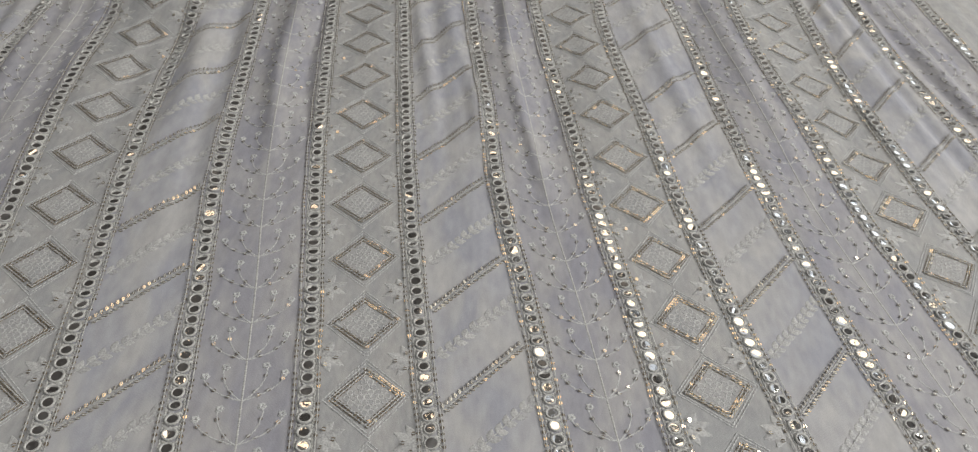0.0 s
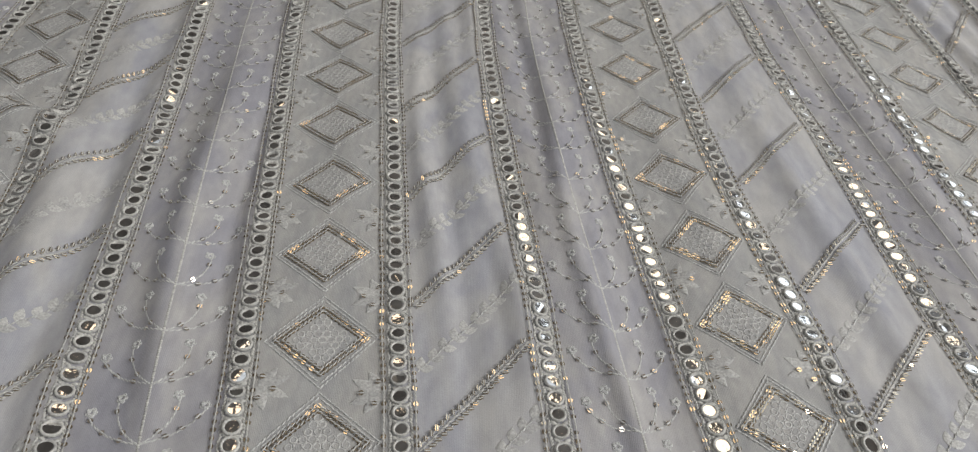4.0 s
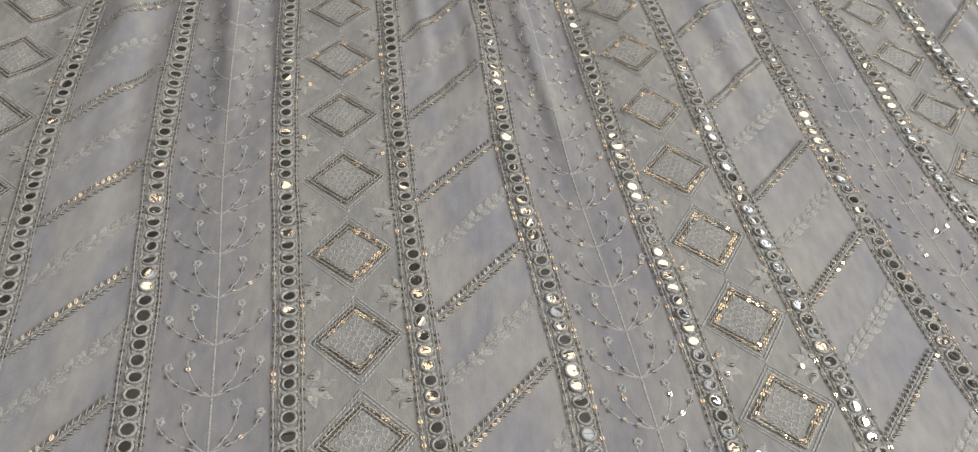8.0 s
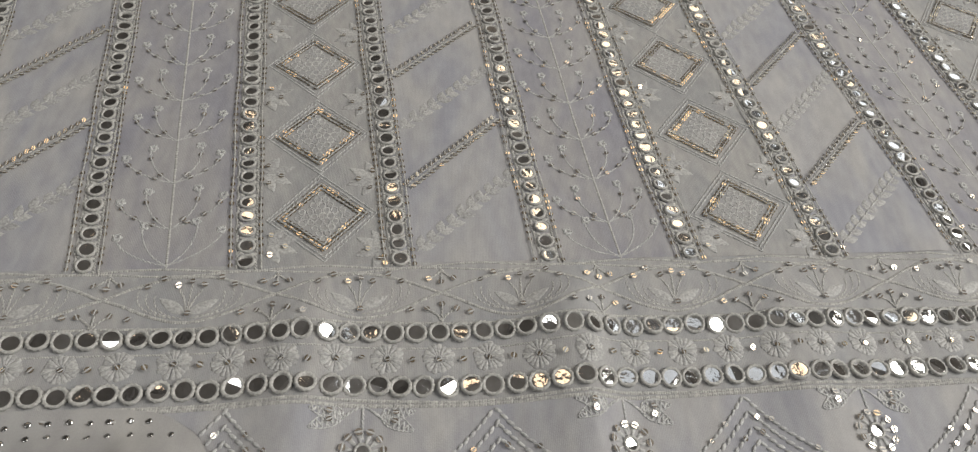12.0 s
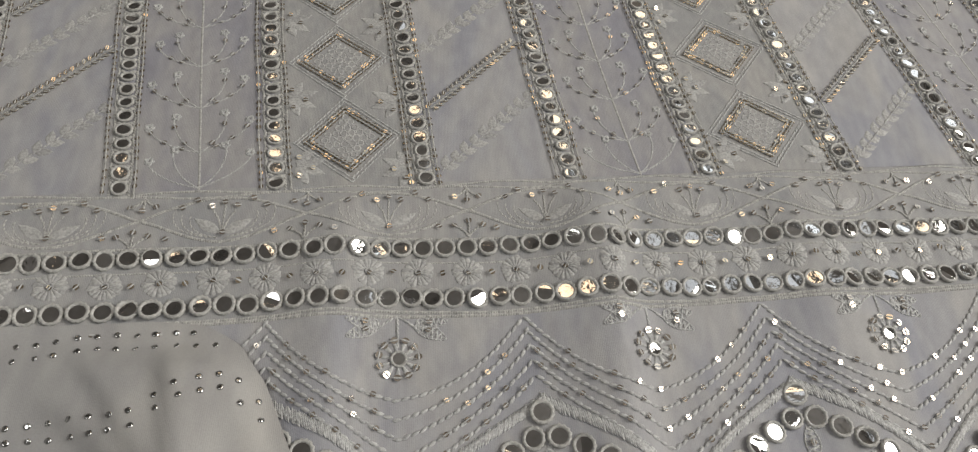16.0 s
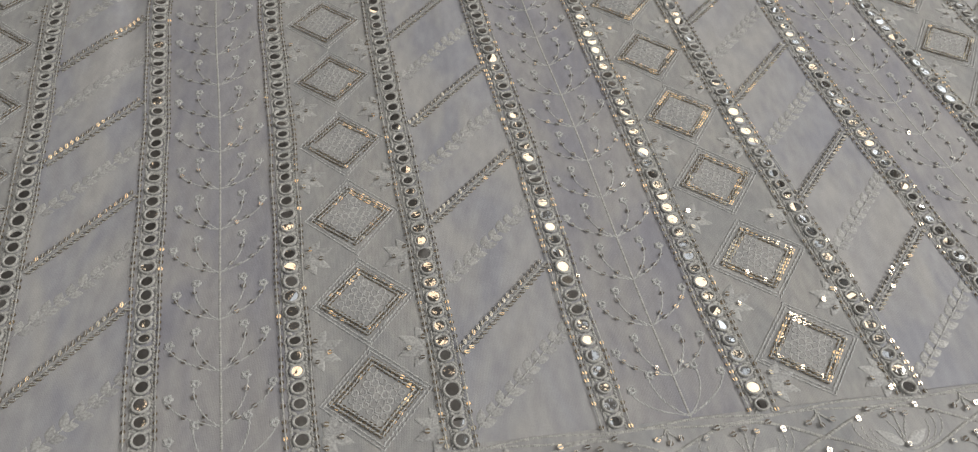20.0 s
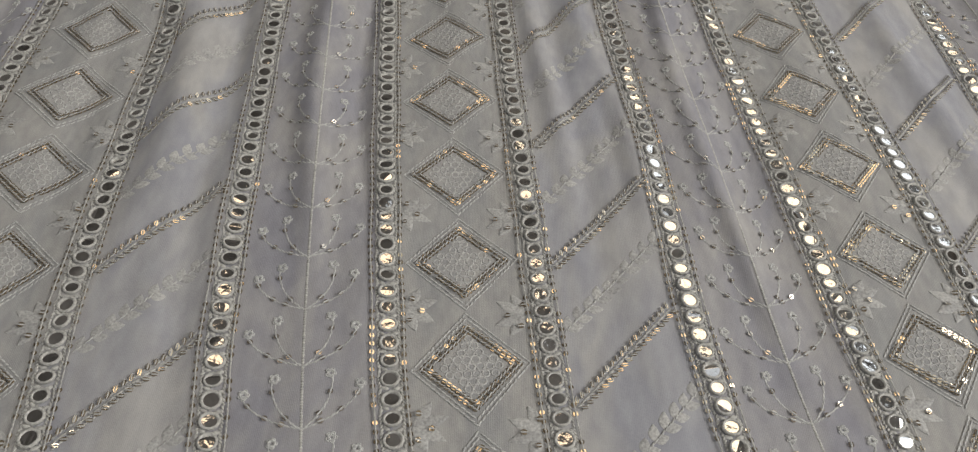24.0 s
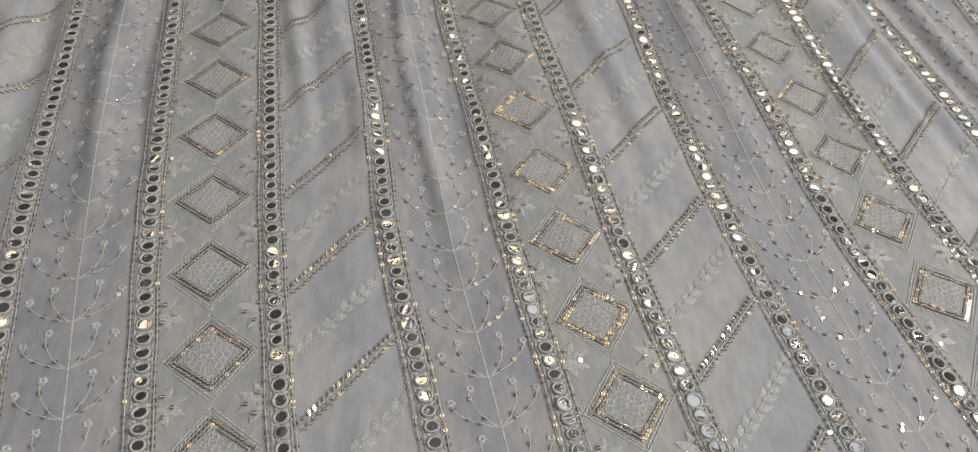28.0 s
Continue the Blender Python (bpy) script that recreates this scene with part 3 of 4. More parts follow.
def diamond(k, n):
    yc = float(hem(pan_x(k, 0.5, 0.03))) + 0.028 + 0.0547 * (n - 1)
    yc += {-1: -0.010 * math.exp(-(((n - 5) / 2.5) ** 2)) - 0.002, 8: -0.007 + 0.004 * max(0, n - 5),
           2: np.interp(n, (1, 2, 4, 8, 10, 11), (0, -0.0022, -0.003, -0.003, -0.0015, 0)),
           5: -0.003 + 0.0008 * n + np.interp(n, (1, 3, 4, 7, 8, 10, 11, 12, 13), (0.0028, 0.002, 0, -0.0008, 0.0018, 0.0045, 0.0073, 0.0125, 0.0145))}.get(k, 0.0)
    if yc > 0.82:
        return
    c = np.array([float(pan_x(k, 0.5, yc)), yc])
    lean = math.atan2(float(pan_x(k, 0.5, yc + 0.02) - pan_x(k, 0.5, yc - 0.02)), 0.04)
    wide = float(col_x(k + 1, yc) - col_x(k, yc))
    ux, uy = np.array([math.cos(lean), -math.sin(lean)]), np.array([math.sin(lean), math.cos(lean)])

    def corners(hw, hh):
        return [c + ux * hw, c + uy * hh, c - ux * hw, c - uy * hh]

    hw, hh = 0.0212, 0.0198
    fill = Bits()
    g = 0.0039
    for j in range(-7, 8):
        for i in range(-7, 8):
            a, b = (i + 0.5 * (j % 2)) * g, j * g * 0.87
            if abs(a) / (hw - 0.0062) + abs(b) / (hh - 0.0060) < 1:
                p = c + ux * a + uy * b
                fill.add(LOOP, p[0], p[1], RNG.uniform(0, 6), 0.0023 * RNG.uniform(0.85, 1.15), sz=0.0013, dz=0.0001)
    g = np.linspace(-1, 1, 15)
    a, b = np.meshgrid(g, g)
    px, py = (c[i] + ux[i] * (a - b) / 2 * (hw - 0.002) + uy[i] * (a + b) / 2 * (hh - 0.002) for i in (0, 1))
    patch = np.stack([px, py, height(px, py) + 0.0003], -1).reshape(-1, 3)
    quads = [(i * 15 + j, i * 15 + j + 1, i * 15 + j + 16, i * 15 + j + 15) for i in range(14) for j in range(14)]
    body = put("diamond_motif", mesh_of("diamond_motif", patch, quads, M_NET), skirt, "netted thread diamond with sequinned outline")
    put("net_filling", fill.mesh("net_filling", M_LEAF), body, "looped grey thread netting", "stuff")
    rim, out = Bits(), Bits()
    for q, (w, h) in enumerate(((hw, hh), (hw - 0.0031, hh - 0.0029))):
        p = corners(w, h)
        for i in range(4):
            side = seg(p[i], p[(i + 1) % 4])
            rim.sequins(side, 0.0025, 0.00122, (0.05, 0.03, -0.04, -0.03)[i], 0.03, slim=0.86, scatter=0.30)
            out.thread(side, 0.0025, 0.00030, 0.25, dz=0.0011)
    for w, h in ((wide / 2 - 0.0092, 0.0264), (wide / 2 - 0.0116, 0.0240)):
        p = corners(w, h)
        for i in range(4):
            out.thread(seg(p[i], p[(i + 1) % 4]), 0.0027, 0.0004, 0.15, long=1.05)
    if k == 2 and n <= 3:
        loose(rim, M_SEQUIN, body)
    else:
        put("sequin_outline", rim.mesh("sequin_outline", M_SEQUIN), body, "double line of champagne sequins", "stuff")
    put("stitched_outline", out.mesh("stitched_outline", M_PALE), body)
    # half flowers in the corners below the diamond
    ym = yc - 0.0274
    for side in (-1, 1):
        w = float(col_x(k + 1, ym) - col_x(k, ym))
        base = np.array([float(pan_x(k, 0.5, ym)) + side * (w / 2 - 0.0085), ym])
        if ym < hem(base[0]) + 0.004:
            base[1] += 0.010
        fl, dots = Bits(), Bits()
        for a in (-1.15, -0.4, 0.4, 1.15):
            ang = (math.pi if side > 0 else 0.0) + a * 0.95 + RNG.uniform(-0.1, 0.1)
            fl.add(PETAL, base[0], base[1], ang, 0.0140 * (1.0 if abs(a) < 1 else 0.85), 0.0064, 0.0022, dz=0.0001)
        flower = put("corner_flower", fl.mesh("corner_flower", M_LEAF), skirt, "pale satin-stitched half flower")
        dots.add(SEQ, base[0] - side * np.array([0.0075, 0.0015, 0.0020]) + RNG.normal(0, 0.0006, 3), base[1] + np.array([-0.001, 0.0050, -0.0062]), 0.0,
                 0.00130, dz=0.0010, tu=RNG.normal(0, 0.2, 3), tv=RNG.normal(0, 0.2, 3))
        loose(dots, M_SEQUIN, flower)


for k in range(KMIN + 1, KMAX - 1):
    if KIND[k] == "net":
        for n in range(1, 16):
            diamond(k, n)


# ---- slanting lines in the plain panels ----
SLANT = {0: (0.032, 0.104, 0.177, 0.255, 0.335, 0.419, 0.50), 3: (0.0475, 0.127, 0.200, 0.281, 0.351, 0.4285, 0.506, 0.5895),
         6: (0.0605, 0.136, 0.2165, 0.292, 0.374, 0.451, 0.538, 0.624), 9: (0.070, 0.145, 0.222, 0.298, 0.377, 0.461, 0.550, 0.640)}
RISE = ((0.0, 0.0525), (0.27, 0.053), (0.35, 0.059), (0.45, 0.064), (0.55, 0.072), (0.80, 0.075))


def starts(k):
    """Where the slanting lines of panel k leave its western column."""
    ys = list(SLANT.get(k, (0.0445 + float(hem(col_x(k, 0.05))),)))
    ys.insert(0, ys[0] - 0.0785)
    while ys[-1] < 0.78:
        ys.append(ys[-1] + 0.081)
    return ys


def slant(k, y0, pale):
    rise = float(np.interp(y0, *zip(*RISE)))
    if k == 0:
        rise = min(rise, 0.058)
    fs = np.linspace(0.115, 0.875, 14)
    pts = np.array([(float(pan_x(k, f, y0 + rise * (f - 0.1) / 0.8)), y0 + rise * (f - 0.1) / 0.8) for f in fs])
    pts = pts[pts[:, 1] > hem(pts[:, 0]) + 0.003]
    if len(pts) < 6:
        return
    d = pts[-1] - pts[0]
    d /= np.linalg.norm(d)
    side = np.array([-d[1], d[0]])
    th, sq = Bits(), Bits()
    if pale:
        th.thread(pts, 0.0024, 0.0004, 0.2)
        s = np.linspace(0.03, 0.95, 10)
        for j, f in enumerate(s):
            p = pts[0] + (pts[-1] - pts[0]) * f
            for sgn in (-1, 1):
                th.add(PETAL, p[0], p[1], math.atan2(d[1], d[0]) + sgn * 0.62 + RNG.uniform(-0.12, 0.12), 0.0072 * RNG.uniform(0.85, 1.12), 0.0050, 0.0014)
        put("leaf_line", th.mesh("leaf_line", M_LEAF), skirt, "pale stitched line of little leaves")
        return
    for off in (-0.0020, 0.0020):
        th.thread(pts + side * off, 0.0024, 0.00045, 0.2)
    th.thread(pts, 0.0024, 0.0005, -0.2)
    length = np.linalg.norm(pts[-1] - pts[0])
    m = int(length / 0.0034)
    f = (np.arange(m) + 0.5) / m
    base = pts[0] + (pts[-1] - pts[0]) * f[:, None]
    a = math.atan2(d[1], d[0])
    for sgn, long, wide, lift in ((1, 0.0017, 0.0008, 0.40), (-1, 0.0015, 0.0009, 0.05)):
        p = base + side * sgn * 0.0022
        sq.add(SEQ, p[:, 0], p[:, 1], a + sgn * 0.80, long, wide, 0.0012, dz=0.0009, tu=drift(m, 0.12, 0.7), tv=lift + drift(m, 0.14, 0.7))
        th.add(STITCH, p[:, 0], p[:, 1], a + sgn * 0.80, 0.0036, 0.00036, 0.00036, dz=0.0011)
    body = put("slanting_line", th.mesh("slanting_line", M_THREAD), skirt, "feathered slanting line of thread and sequins")
    put("sequin_trim", sq.mesh("sequin_trim", M_SEQUIN), body, "champagne sequins slanting to either side", "stuff")


for k in range(KMIN, KMAX):
    if KIND[k] == "zigzag":
        ys = starts(k)
        for y0, y1 in zip(ys, ys[1:] + [ys[-1] + 0.081]):
            slant(k, y0, False)
            slant(k, (y0 + y1) / 2, True)


# ---- vines ----
def rosette(bits, x, y, r=0.0020):
    bits.add(LOOP, x, y, 0.0, r, sz=r * 0.7, dz=0.0001)
    for a in np.arange(0, 6.2, 1.2566):
        bits.add(LOOP, x + r * 0.75 * math.cos(a), y + r * 0.75 * math.sin(a), a, r * 0.55, sz=r * 0.5, dz=0.0001)


def vine(k):
    y0 = float(hem(pan_x(k, 0.5, 0.0)))
    yy = np.arange(y0, 0.86, 0.006)
    xs = np.array([float(pan_x(k, 0.5, y)) for y in yy])
    stem = Bits()
    stem.cord(np.stack([xs, yy], -1), 0.00048, 0.0012, 0.9, 0.0)
    put("vine_stem", stem.mesh("vine_stem", M_THREAD), skirt, "pale corded stem stitched up the panel")
    for n in range(-1, 30):
        yn = y0 + 0.001 if n < 0 else y0 + 0.0215 + 0.0277 * n
        if yn > 0.82:
            break
        c = np.array([float(pan_x(k, 0.5, yn)), yn])
        th, sq = Bits(), Bits()
        lean = math.atan2(float(pan_x(k, 0.5, yn + 0.02) - pan_x(k, 0.5, yn - 0.02)), 0.04)
        turn = np.array([[math.cos(lean), -math.sin(lean)], [math.sin(lean), math.cos(lean)]])
        for sd in (-1, 1):
            w = RNG.uniform(0.93, 1.06)
            tips = (((0.0125, 0.0228), (0.0065, 0.0042), (0.0125, 0.0115)), ((0.0235 * w, 0.0170), (0.0095, 0.0032), (0.0200, 0.0078)))
            for (tx, ty), (ax, ay), (bx, by) in tips:
                line = c + bez((0.0, 0.0), (sd * ax, ay), (sd * bx, by), (sd * tx, ty)) @ turn
                th.thread(line, 0.0024, 0.00036, 0.2 * sd, dz=0.0001, flat=0.45)
                rosette(th, line[-1][0] - sd * 0.001, line[-1][1] + 0.001)
                if n >= 0:
                    for f in (0.30, 0.56, 0.84) if abs(tx) > 0.015 else (0.36, 0.80):
                        i = f * 13 + RNG.uniform(-0.6, 0.6)
                        p = np.array([np.interp(i, range(14), line[:, 0]), np.interp(i, range(14), line[:, 1])])
                        dd = line[min(13, int(i) + 1)] - line[int(i)]
                        aa = math.atan2(dd[1], dd[0])
                        sq.add(SEQ, p[0], p[1], aa, 0.00125, 0.00115, dz=0.0007, tu=RNG.normal(0.0, 0.17), tv=RNG.normal(0, 0.17))
                        th.add(STITCH, p[0], p[1], aa, 0.0034, 0.00040, 0.0004, dz=0.0010)
        sprig = put("vine_sprig", th.mesh("vine_sprig", M_PALE), skirt, "stitched sprig with curled tips")
        if sq.v:
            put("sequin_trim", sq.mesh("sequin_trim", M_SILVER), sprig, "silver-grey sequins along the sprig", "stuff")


for k in range(KMIN, KMAX):
    if KIND[k] == "vine":
        vine(k)


# ---- border strip: lotus scroll, two mirror rows, round flowers ----
DROP = 0.845


def at_hem(x, d):
    x = np.asarray(x, float)
    return np.stack([x, hem(x) - DROP * stretch(x) * np.asarray(d, float)], -1)


XX = np.arange(-0.39, 0.74, 0.004)
for d, w, sway in ((0.0022, 0.00055, 0.0013), (0.0046, 0.00050, 0.0012), (0.0372, 0.00060, 0.0007), (0.0515, 0.00035, 0.0005), (0.0798, 0.0007, 0.0004), (0.0820, 0.0008, 0.0004)):
    line = Bits().cord(at_hem(XX, d + sway * np.sin(XX * (84.3 if d < 0.01 else 55) + d * 900)), w, 0.0011)
    put("piping_cord", line.mesh("piping_cord", M_THREAD), skirt, "grey satin cord along the border")

LOT = 0.0745
for i in range(-4, 10):
    xc = 0.0525 + LOT * i
    th, sq, pt = Bits(), Bits(), Bits()
    f = np.linspace(0, 0.5, 16)
    for s in (-1, 1):
        wob = RNG.uniform(-0.0008, 0.0008)
        th.cord(at_hem(xc + s * LOT * f, 0.0195 - 0.0130 * np.cos(math.pi * f) + wob * np.sin(2 * math.pi * f)), 0.00075, 0.0011, 1.0 * s)
        th.cord(at_hem(xc + s * LOT * f, 0.0195 + 0.0145 * np.cos(math.pi * f) ** 1.3 + wob * np.sin(2 * math.pi * f)), 0.00075, 0.0011, 1.0 * s)
        for wd, dp in ((0.0235, 0.0130), (0.0195, 0.0150), (0.0155, 0.0165)):
            arc = bez((xc + s * 0.0015, 0.0315), (xc + s * wd * 0.6, 0.0300), (xc + s * wd * 1.05, 0.0250), (xc + s * wd * 0.95, dp))
            th.thread(at_hem(arc[:, 0], arc[:, 1]), 0.0022, 0.00036, 0.25 * s, dz=0.0001, long=0.95, flat=0.5)
        hook = bez((xc + s * 0.0223, 0.0130), (xc + s * 0.0215, 0.0105), (xc + s * 0.0185, 0.0105), (xc + s * 0.0175, 0.0125))
        th.thread(at_hem(hook[:, 0], hook[:, 1]), 0.0018, 0.00036, 0.25)
        p = at_hem(xc + s * 0.001, 0.0285)
        pt.add(PETAL, p[0], p[1], math.pi / 2 - s * 1.02, 0.0135, 0.0058, 0.0016)
        stalk = at_hem(xc + s * np.array([0.0, 0.0025, 0.0055]), np.array([0.0285, 0.0190, 0.0135]))
        th.thread(stalk, 0.0019, 0.00040, 0.3 * s, dz=0.0001, flat=0.6)
        dots = at_hem(xc + s * np.array([0.0188, 0.0056, 0.0125]), np.array([0.0122, 0.0118, 0.0075]))
        sq.add(SEQ, dots[:, 0], dots[:, 1], 0.3, 0.0014, dz=0.0010, tu=RNG.normal(0, 0.19, 3), tv=RNG.normal(0, 0.19, 3))
    p = at_hem(xc, 0.0285)
    th.thread(at_hem([xc, xc], [0.0285, 0.0105]), 0.0019, 0.00040, 0.3, dz=0.0001, flat=0.6)
    tip = at_hem(np.array([xc, xc + 0.0008]), np.array([0.0098, 0.0290]))
    sq.add(SEQ, tip[:, 0], tip[:, 1], 0.0, 0.0014, dz=0.0012, tu=RNG.normal(0, 0.19, 2), tv=RNG.normal(0, 0.19, 2))
    # small three-stalk sprigs between the lotuses, one from each edge
    for d0, dr, high in ((0.0365, -1, 0.0100), (0.0045, 1, 0.0085)):
        xm = xc + LOT / 2 + RNG.uniform(-0.001, 0.001)
        for a in (-0.75, 0.0, 0.75):
            q = at_hem(xm + np.array([0.0, 0.25, 0.65, 1.0]) * high * math.sin(a), d0 + dr * np.array([0.0, 0.45, 0.8, 1.0]) * high * math.cos(a))
            th.thread(q, 0.0019, 0.00048, 0.3)
            sq.add(SEQ, q[-1][0], q[-1][1], RNG.uniform(0, 6), 0.0014, dz=0.0009, tu=RNG.normal(0, 0.19), tv=RNG.normal(0, 0.19))
    for s in (-1, 1):
        q = at_hem(xc + LOT / 2 + s * 0.0135, 0.0305 + 0.001 * s)
        sq.add(SEQ, q[0], q[1], 0.5, 0.0014, dz=0.0009, tu=RNG.normal(0, 0.19), tv=RNG.normal(0, 0.19))
    body = put("lotus_motif", pt.mesh("lotus_motif", M_LEAF), skirt, "satin-stitched lotus in a scrolling frame of cords")
    put("scroll", th.mesh("scroll", M_THREAD), body)
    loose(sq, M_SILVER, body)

SX = 0.0099
for row, d in enumerate((0.0428, 0.0722)):
    for i in range(-23, 41):
        x = i * SX + row * 0.004 + RNG.uniform(-0.0006, 0.0006)
        y = float(at_hem(x, d)[1]) + RNG.uniform(-0.0006, 0.0006)
        if -0.24 < x < 0.40:
            mirror(x, y, 0.0050, RNG.uniform(0, 6), 0.11, RNG.uniform(0.9, 1.0))
FL = 0.0222
for i in range(-10, 18):
    x = FL * i
    y = float(at_hem(x, 0.0572)[1]) + RNG.uniform(-0.0006, 0.0006)
    fl = Bits()
    for a in np.arange(0, 6.28, 6.2832 / 17):
        fl.add(RAY, x + 0.0017 * math.cos(a), y + 0.0017 * math.sin(a), a + RNG.uniform(-0.08, 0.08), 0.0055 * RNG.uniform(0.86, 1.10), 0.0031, 0.0015)
    fl.add(LOOP, x, y, 0.0, 0.0018, sz=0.0014, dz=0.0005)
    flower = put("round_flower", fl.mesh("round_flower", M_LEAF), skirt, "round stitched daisy in the border")
    sq = Bits()
    sq.add(SEQ, [x + FL / 2, x + 0.0004], [y + RNG.uniform(-0.001, 0.001), y - 0.0010], RNG.uniform(0, 6), [0.0014, 0.0011], dz=0.0014, tu=RNG.normal(0, 0.19, 2), tv=RNG.normal(0, 0.19, 2))
    loose(sq, M_SEQUIN, flower)

# ---- scalloped hem ----
SC = 0.1105


def arch(top, low, u, bow=0.0):
    """Depth of a scallop line at u from 0 (apex) to 1 (next apex): apex high, valley at the middle."""
    t = np.abs(2 * u - 1)
    return low + (top - low) * (0.55 * t + 0.45 * t ** 2.3) + bow * np.sin(math.pi * t)


def depth(x, d):
    return float(at_hem(x, d)[1])


def daisy(x, y, r):
    """A stitched flower round a small mirror, with a ring of sequins on its ray tips."""
    pe, dots = Bits(), Bits()
    aa = np.arange(0.1, 6.2, 6.2832 / 11)
    for a in aa:
        pe.add(RAY, x + 0.40 * r * math.cos(a), y + 0.40 * r * math.sin(a), a, 0.50 * r, 0.30 * r, 0.0018)
    o = put("flower", pe.mesh("flower", M_PALE), skirt, "stitched flower with a mirror centre and sequins")
    n = len(aa)
    dots.add(SEQ, x + 1.0 * r * np.cos(aa), y + 1.0 * r * np.sin(aa), aa + 1.57, 0.0016, 0.0015, dz=0.0010, tu=RNG.normal(0.0, 0.16, n), tv=RNG.normal(0, 0.16, n))
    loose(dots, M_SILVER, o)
    mirror(x, y, 0.0036, 0.0, 0.07)


def leaf(x, y, ang, long, wide):
    """A leaf filled with zigzag satin between two stitched edges, with one sequin."""
    b, ex, ey = Bits(), math.cos(ang), math.sin(ang)
    s = np.arange(0.05, 0.97, 0.0011 / long)
    w = wide * np.sin(math.pi * s ** 0.85) ** 0.85 * (1.06 - 0.3 * s)
    b.add(STITCH, x + ex * s * long, y + ey * s * long, ang + math.pi / 2 + np.where(np.arange(len(s)) % 2, 0.42, -0.42) + RNG.uniform(-0.1, 0.1, len(s)), 1.9 * w + 0.0004, 0.00052, 0.0006, dz=0.0001)
    for sd in (-1, 1):
        b.thread(np.stack([x + ex * s * long - sd * ey * w, y + ey * s * long + sd * ex * w], -1), 0.0017, 0.00034, 0.2 * sd)
    o = put("leaf", b.mesh("leaf", M_PALE), skirt, "zigzag satin-stitched leaf")
    dot = Bits().add(SEQ, x + ex * 0.42 * long, y + ey * 0.42 * long, ang, 0.0014, dz=0.0012, tu=RNG.normal(0, 0.19), tv=RNG.normal(0, 0.19))
    loose(dot, M_SILVER, o)


def scallop(i):
    xa = 0.0025 + SC * i
    u = np.linspace(0, 1, 41)
    for j in range(5):
        th, sq = Bits(), Bits()
        x = xa + SC * u + 0.0009 * j
        q = at_hem(x, arch(0.0836 + 0.0077 * j, 0.1262 + 0.0094 * j, u, 0.0030 - 0.0020 * j))
        th.thread(q, 0.0038, 0.00080, 0.22, long=1.0)
        sq.sequins(q, 0.0105, 0.00120, 0.0, 0.42, dz=0.0012, scatter=0.5)
        line = put("chevron_line", th.mesh("chevron_line", M_PALE), skirt, "pale stitched chevron line above the scallop")
        if -1 <= i <= 3:
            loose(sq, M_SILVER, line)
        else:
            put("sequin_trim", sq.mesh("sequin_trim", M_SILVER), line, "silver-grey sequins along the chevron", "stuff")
    # satin rim over the mirrors
    rim = Bits()
    q = at_hem(xa + 0.0055 + SC * u, arch(0.1265, 0.1710, u, -0.0095))
    d = np.r_[0, np.cumsum(np.hypot(*np.diff(q, axis=0).T))]
    s = np.arange(0, d[-1], 0.0010)
    x, y = np.interp(s, d, q[:, 0]), np.interp(s, d, q[:, 1])
    rim.add(STITCH, x, y, math.pi / 2 + np.where(s < d[-1] / 2, 0.25, -0.25) + RNG.uniform(-0.14, 0.14, len(x)), 0.0064 * RNG.uniform(0.92, 1.08, len(x)), 0.00066, 0.0011, dz=0.0002)
    put("satin_rim", rim.mesh("satin_rim", M_PALE), skirt, "satin-stitched rim of the scallop")
    # mirrors under the rim, and a pendant run below the valley
    q = at_hem(xa + 0.0055 + SC * u, arch(0.1412, 0.1865, u, -0.0105))
    d = np.r_[0, np.cumsum(np.hypot(*np.diff(q, axis=0).T))]
    for s in np.linspace(0.006, d[-1] - 0.006, 13):
        mirror(float(np.interp(s, d, q[:, 0])), float(np.interp(s, d, q[:, 1])), 0.0050, RNG.uniform(0, 6), 0.11, RNG.uniform(0.9, 1.0))
    mirror(xa + 0.0045, depth(xa, 0.1325), 0.0052, 0.0, 0.09)
    for j in range(3):
        mirror(xa + 0.5 * SC + 0.0075 + 0.0008 * j, depth(xa + 0.06, 0.1875) - 0.0095 * j, 0.0054, 0.0, 0.14)
    xv = xa + 0.5 * SC
    daisy(xv + 0.001, depth(xv, 0.1052), 0.0085)
    yv, stalks = depth(xv, 0.0865), Bits()
    for s in (-1, 1):
        for a, ln in ((0.10, 0.0150), (-0.48, 0.0160)):
            leaf(xv + s * 0.0075, yv, (0.0 if s > 0 else math.pi) + s * a, ln, 0.0034)
        stalks.thread(bez((xv, depth(xv, 0.0825)), (xv + s * 0.003, depth(xv, 0.0840)), (xv + s * 0.006, depth(xv, 0.0860)), (xv + s * 0.011, depth(xv, 0.0920))), 0.002, 0.0005)
    stalks.thread([(xv, depth(xv, 0.0825)), (xv + 0.0005, depth(xv, 0.0980))], 0.002, 0.0005)
    put("stalk", stalks.mesh("stalk", M_PALE), skirt, "stitched forked stalk above the flower")
    # bouquet under the arch
    xb, xs = xa + 0.005, xa + 0.010
    daisy(xb + 0.003, depth(xb, 0.1740), 0.0085)
    for s in (-1, 1):
        daisy(xb + s * 0.0265 + 0.006, depth(xb, 0.2030), 0.0085)
    leaf(xb + 0.002, depth(xb, 0.1635), math.pi / 2, 0.0150, 0.0033)
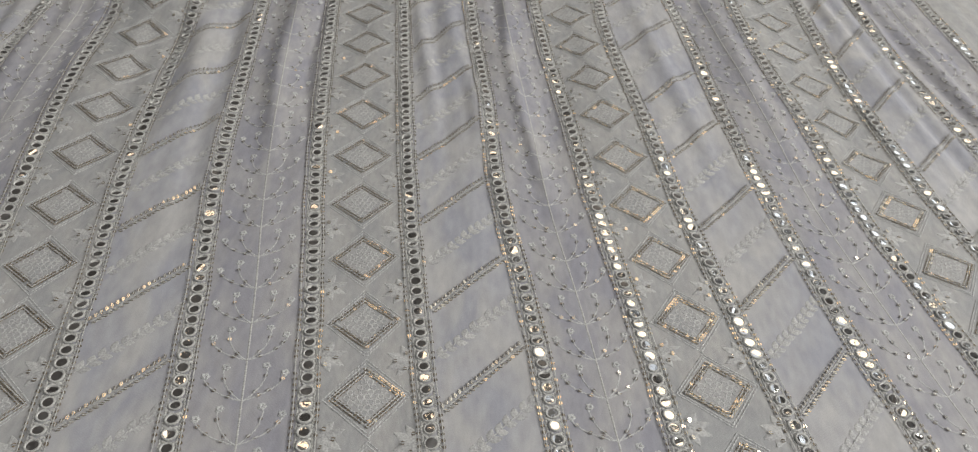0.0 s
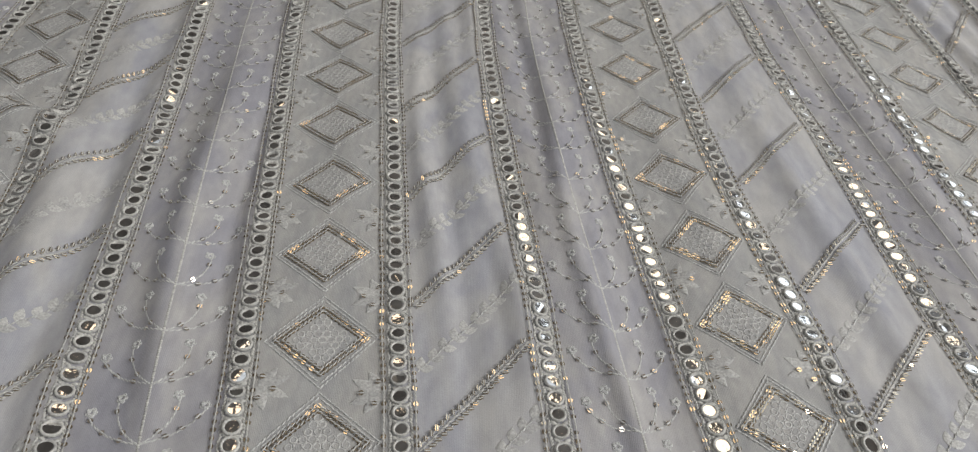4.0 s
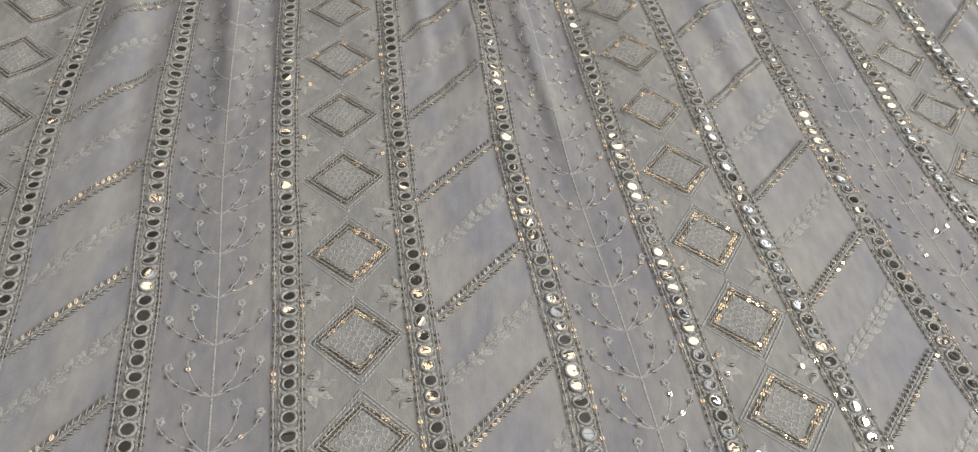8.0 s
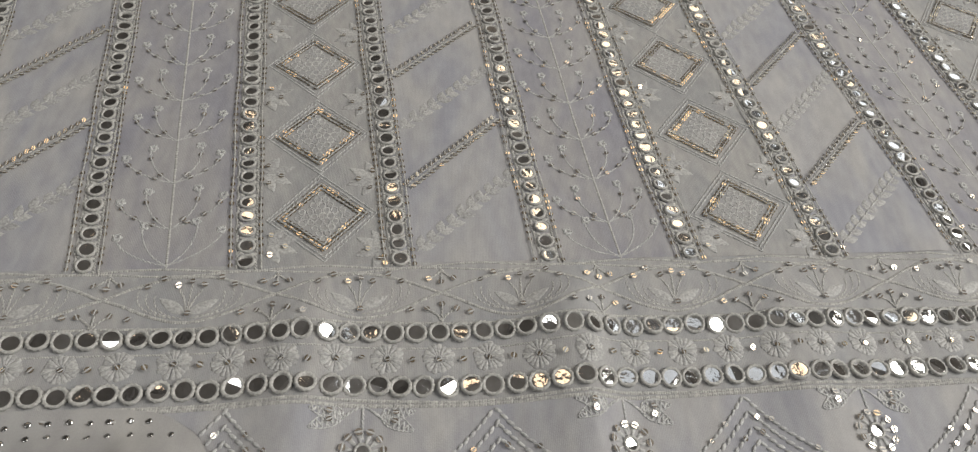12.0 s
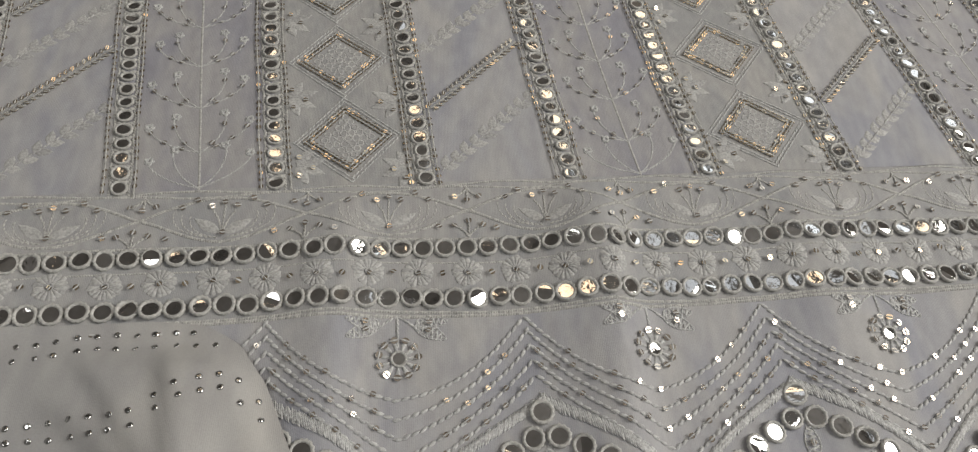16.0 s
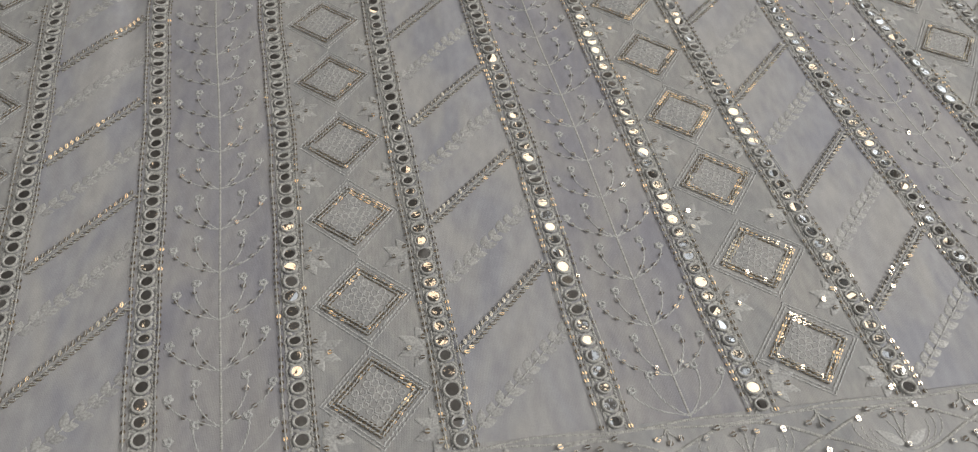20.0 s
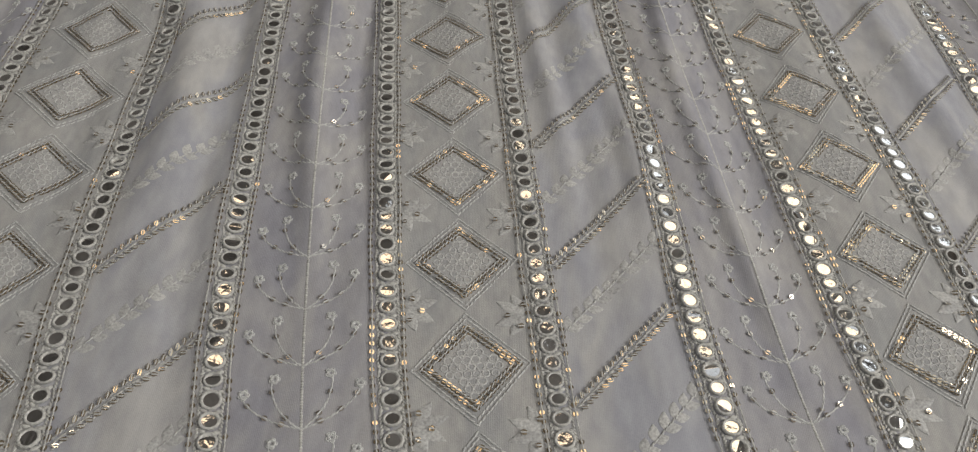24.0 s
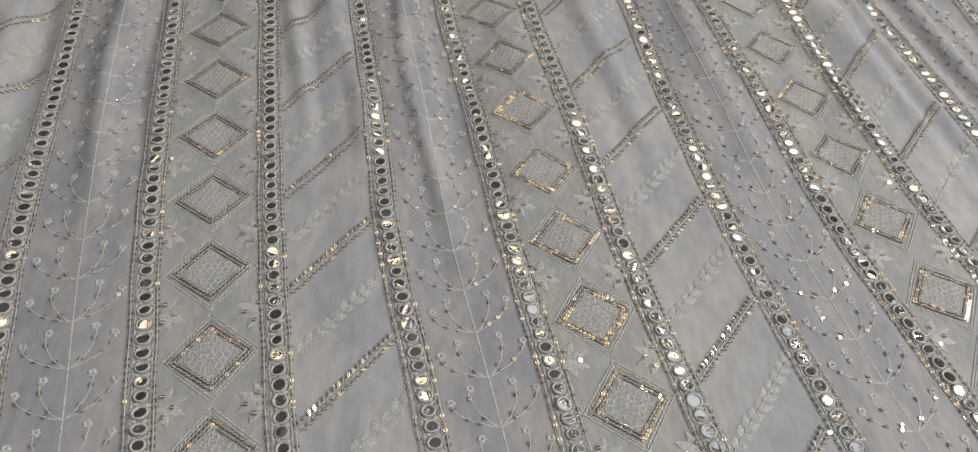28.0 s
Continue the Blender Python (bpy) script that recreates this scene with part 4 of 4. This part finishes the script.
    for s in (-1, 1):
        leaf(xa + (0.035 if s > 0 else -0.022), depth(xb, 0.2045), math.pi / 2 - s * 0.65, 0.0175, 0.0036)
        for tx, ty in ((0.022, 0.1645), (0.033, 0.1735)):
            st, bq = Bits(), Bits()
            line = bez((xs, depth(xs, 0.2180)), (xs + s * 0.35 * tx, depth(xs, 0.2020)), (xs + s * 1.02 * tx, depth(xs, 0.1930)), (xs + s * tx, depth(xs, ty)))
            st.thread(line, 0.0026, 0.00070, 0.25 * s, long=1.0)
            rosette(st, line[-1][0], line[-1][1] + 0.001, 0.0020)
            bq.sequins(line, 0.0085, 0.0014, 0.0, 0.2, dz=0.0011, scatter=0.6)
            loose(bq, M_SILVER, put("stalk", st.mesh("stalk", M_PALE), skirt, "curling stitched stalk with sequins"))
    st = Bits().thread(bez((xs, depth(xs, 0.2180)), (xs, depth(xs, 0.2070)), (xs - 0.001, depth(xs, 0.1970)), (xs - 0.002, depth(xs, 0.1880))), 0.0024, 0.0007)
    put("stalk", st.mesh("stalk", M_PALE), skirt, "stitched stalk of the middle flower")


for i in range(-2, 5):
    scallop(i)


# ---- the plain stole that lies over the hem ----
stole = tagged(new("stole"), "plain grey georgette stole with sequin rows, lying over the hem", "stole")


def stole_right(y):
    return np.interp(y, [-0.30, -0.169, -0.129, -0.100, -0.084, -0.0745, -0.0715], [0.055, 0.031, 0.019, 0.006, -0.006, -0.022, -0.045])


def stole_z(x, y):
    x, y = np.asarray(x, float), np.asarray(y, float)
    low = sm(-0.080, -0.098, y)
    fold = x + 0.044 + 0.27 * (y + 0.078)
    fold_b = x + 0.069 + 0.80 * (y + 0.090)
    z = height(x, y) + 0.0014 + 0.0015 * sm(0.0, 0.03, -0.073 - y)
    z = z + 0.0056 * bump(fold, 0.0105, 0.0060, 0.030) * low + 0.0026 * bump(fold_b, 0.004, 0.004, 0.020) * low
    z = z + 0.0032 * sm(0.001, 0.014, stole_right(y) - x) * low
    z = z + 0.0040 * sm(-0.010, 0.004, y + 0.123 + 0.85 * (x + 0.055)) * sm(0.0, -0.03, x) * sm(-0.10, -0.125, y)
    z = z + 0.0010 * sm(0.0085, 0.0105, stole_right(y) - x) * low
    return z + 0.0012 * np.sin(60 * x + 22 * y) * low


ys = np.r_[-0.0715, -0.0725, -0.074, np.linspace(-0.076, -0.30, 70)]
v, n = [], 90
for y in ys:
    x1 = float(stole_right(y))
    for f in np.linspace(0, 1, n):
        x = -0.34 + (x1 + 0.34) * f
        yy = y + 0.0025 * math.sin(24 * x + 1.0) * (1 - sm(-0.077, -0.095, y)) - 0.004 * (f < 0.0)
        v.append((x, yy, float(stole_z(x, yy))))
faces = [(a * n + b, (a + 1) * n + b, (a + 1) * n + b + 1, a * n + b + 1) for a in range(len(ys) - 1) for b in range(n - 1)]
put("stole_cloth", mesh_of("stole_cloth", v, faces, M_STOLE), stole)
GEM = lattice([circle(1.0, 0.1, 8), circle(0.92, 0.3, 8), circle(0.45, 0.36, 8), circle(0.05, 0.34, 8)])
ROWS = (((-0.33, -0.092), (-0.10, -0.085), (-0.065, -0.0785), (-0.009, -0.0765)),
        ((-0.33, -0.122), (-0.083, -0.117), (-0.047, -0.114), (-0.0385, -0.113), (-0.037, -0.108), (-0.020, -0.100), (-0.006, -0.097), (0.0, -0.105), (0.009, -0.111)),
        ((-0.33, -0.152), (-0.048, -0.142), (-0.037, -0.134), (-0.034, -0.134), (-0.031, -0.145), (-0.021, -0.142), (-0.008, -0.136), (0.012, -0.134), (0.023, -0.144)),
        ((-0.33, -0.186), (-0.06, -0.178), (-0.02, -0.172), (0.020, -0.164), (0.032, -0.173)))
GEM_ME = mesh_of("gem", *GEM, M_GEM)
for row in ROWS:
    px, py = np.array(row).T
    for j, off in enumerate((0.0, -0.0064)):
        xs = np.arange(-0.33, 0.05, 0.0076) + 0.0016 * j
        xs = xs + RNG.uniform(-0.0006, 0.0006, len(xs))
        ys = np.interp(xs, px, py) + off + RNG.uniform(-0.0005, 0.0005, len(xs))
        ok = (xs < stole_right(ys) - 0.003) & (ys < -0.076)
        xs, ys, e = xs[ok], ys[ok], 0.0012
        ns = np.stack([(stole_z(xs - e, ys) - stole_z(xs + e, ys)) / (2 * e), (stole_z(xs, ys - e) - stole_z(xs, ys + e)) / (2 * e), np.ones_like(xs)], -1)
        for x, y, n, z in zip(xs, ys, ns / np.linalg.norm(ns, axis=-1, keepdims=True), stole_z(xs, ys)):
            put("gem", GEM_ME, stole, m=on_cloth(x, y, 0.00135, 0.0, 0.0001, RNG.normal(0, 0.22), RNG.normal(0, 0.22), 1.0, n, float(z)))
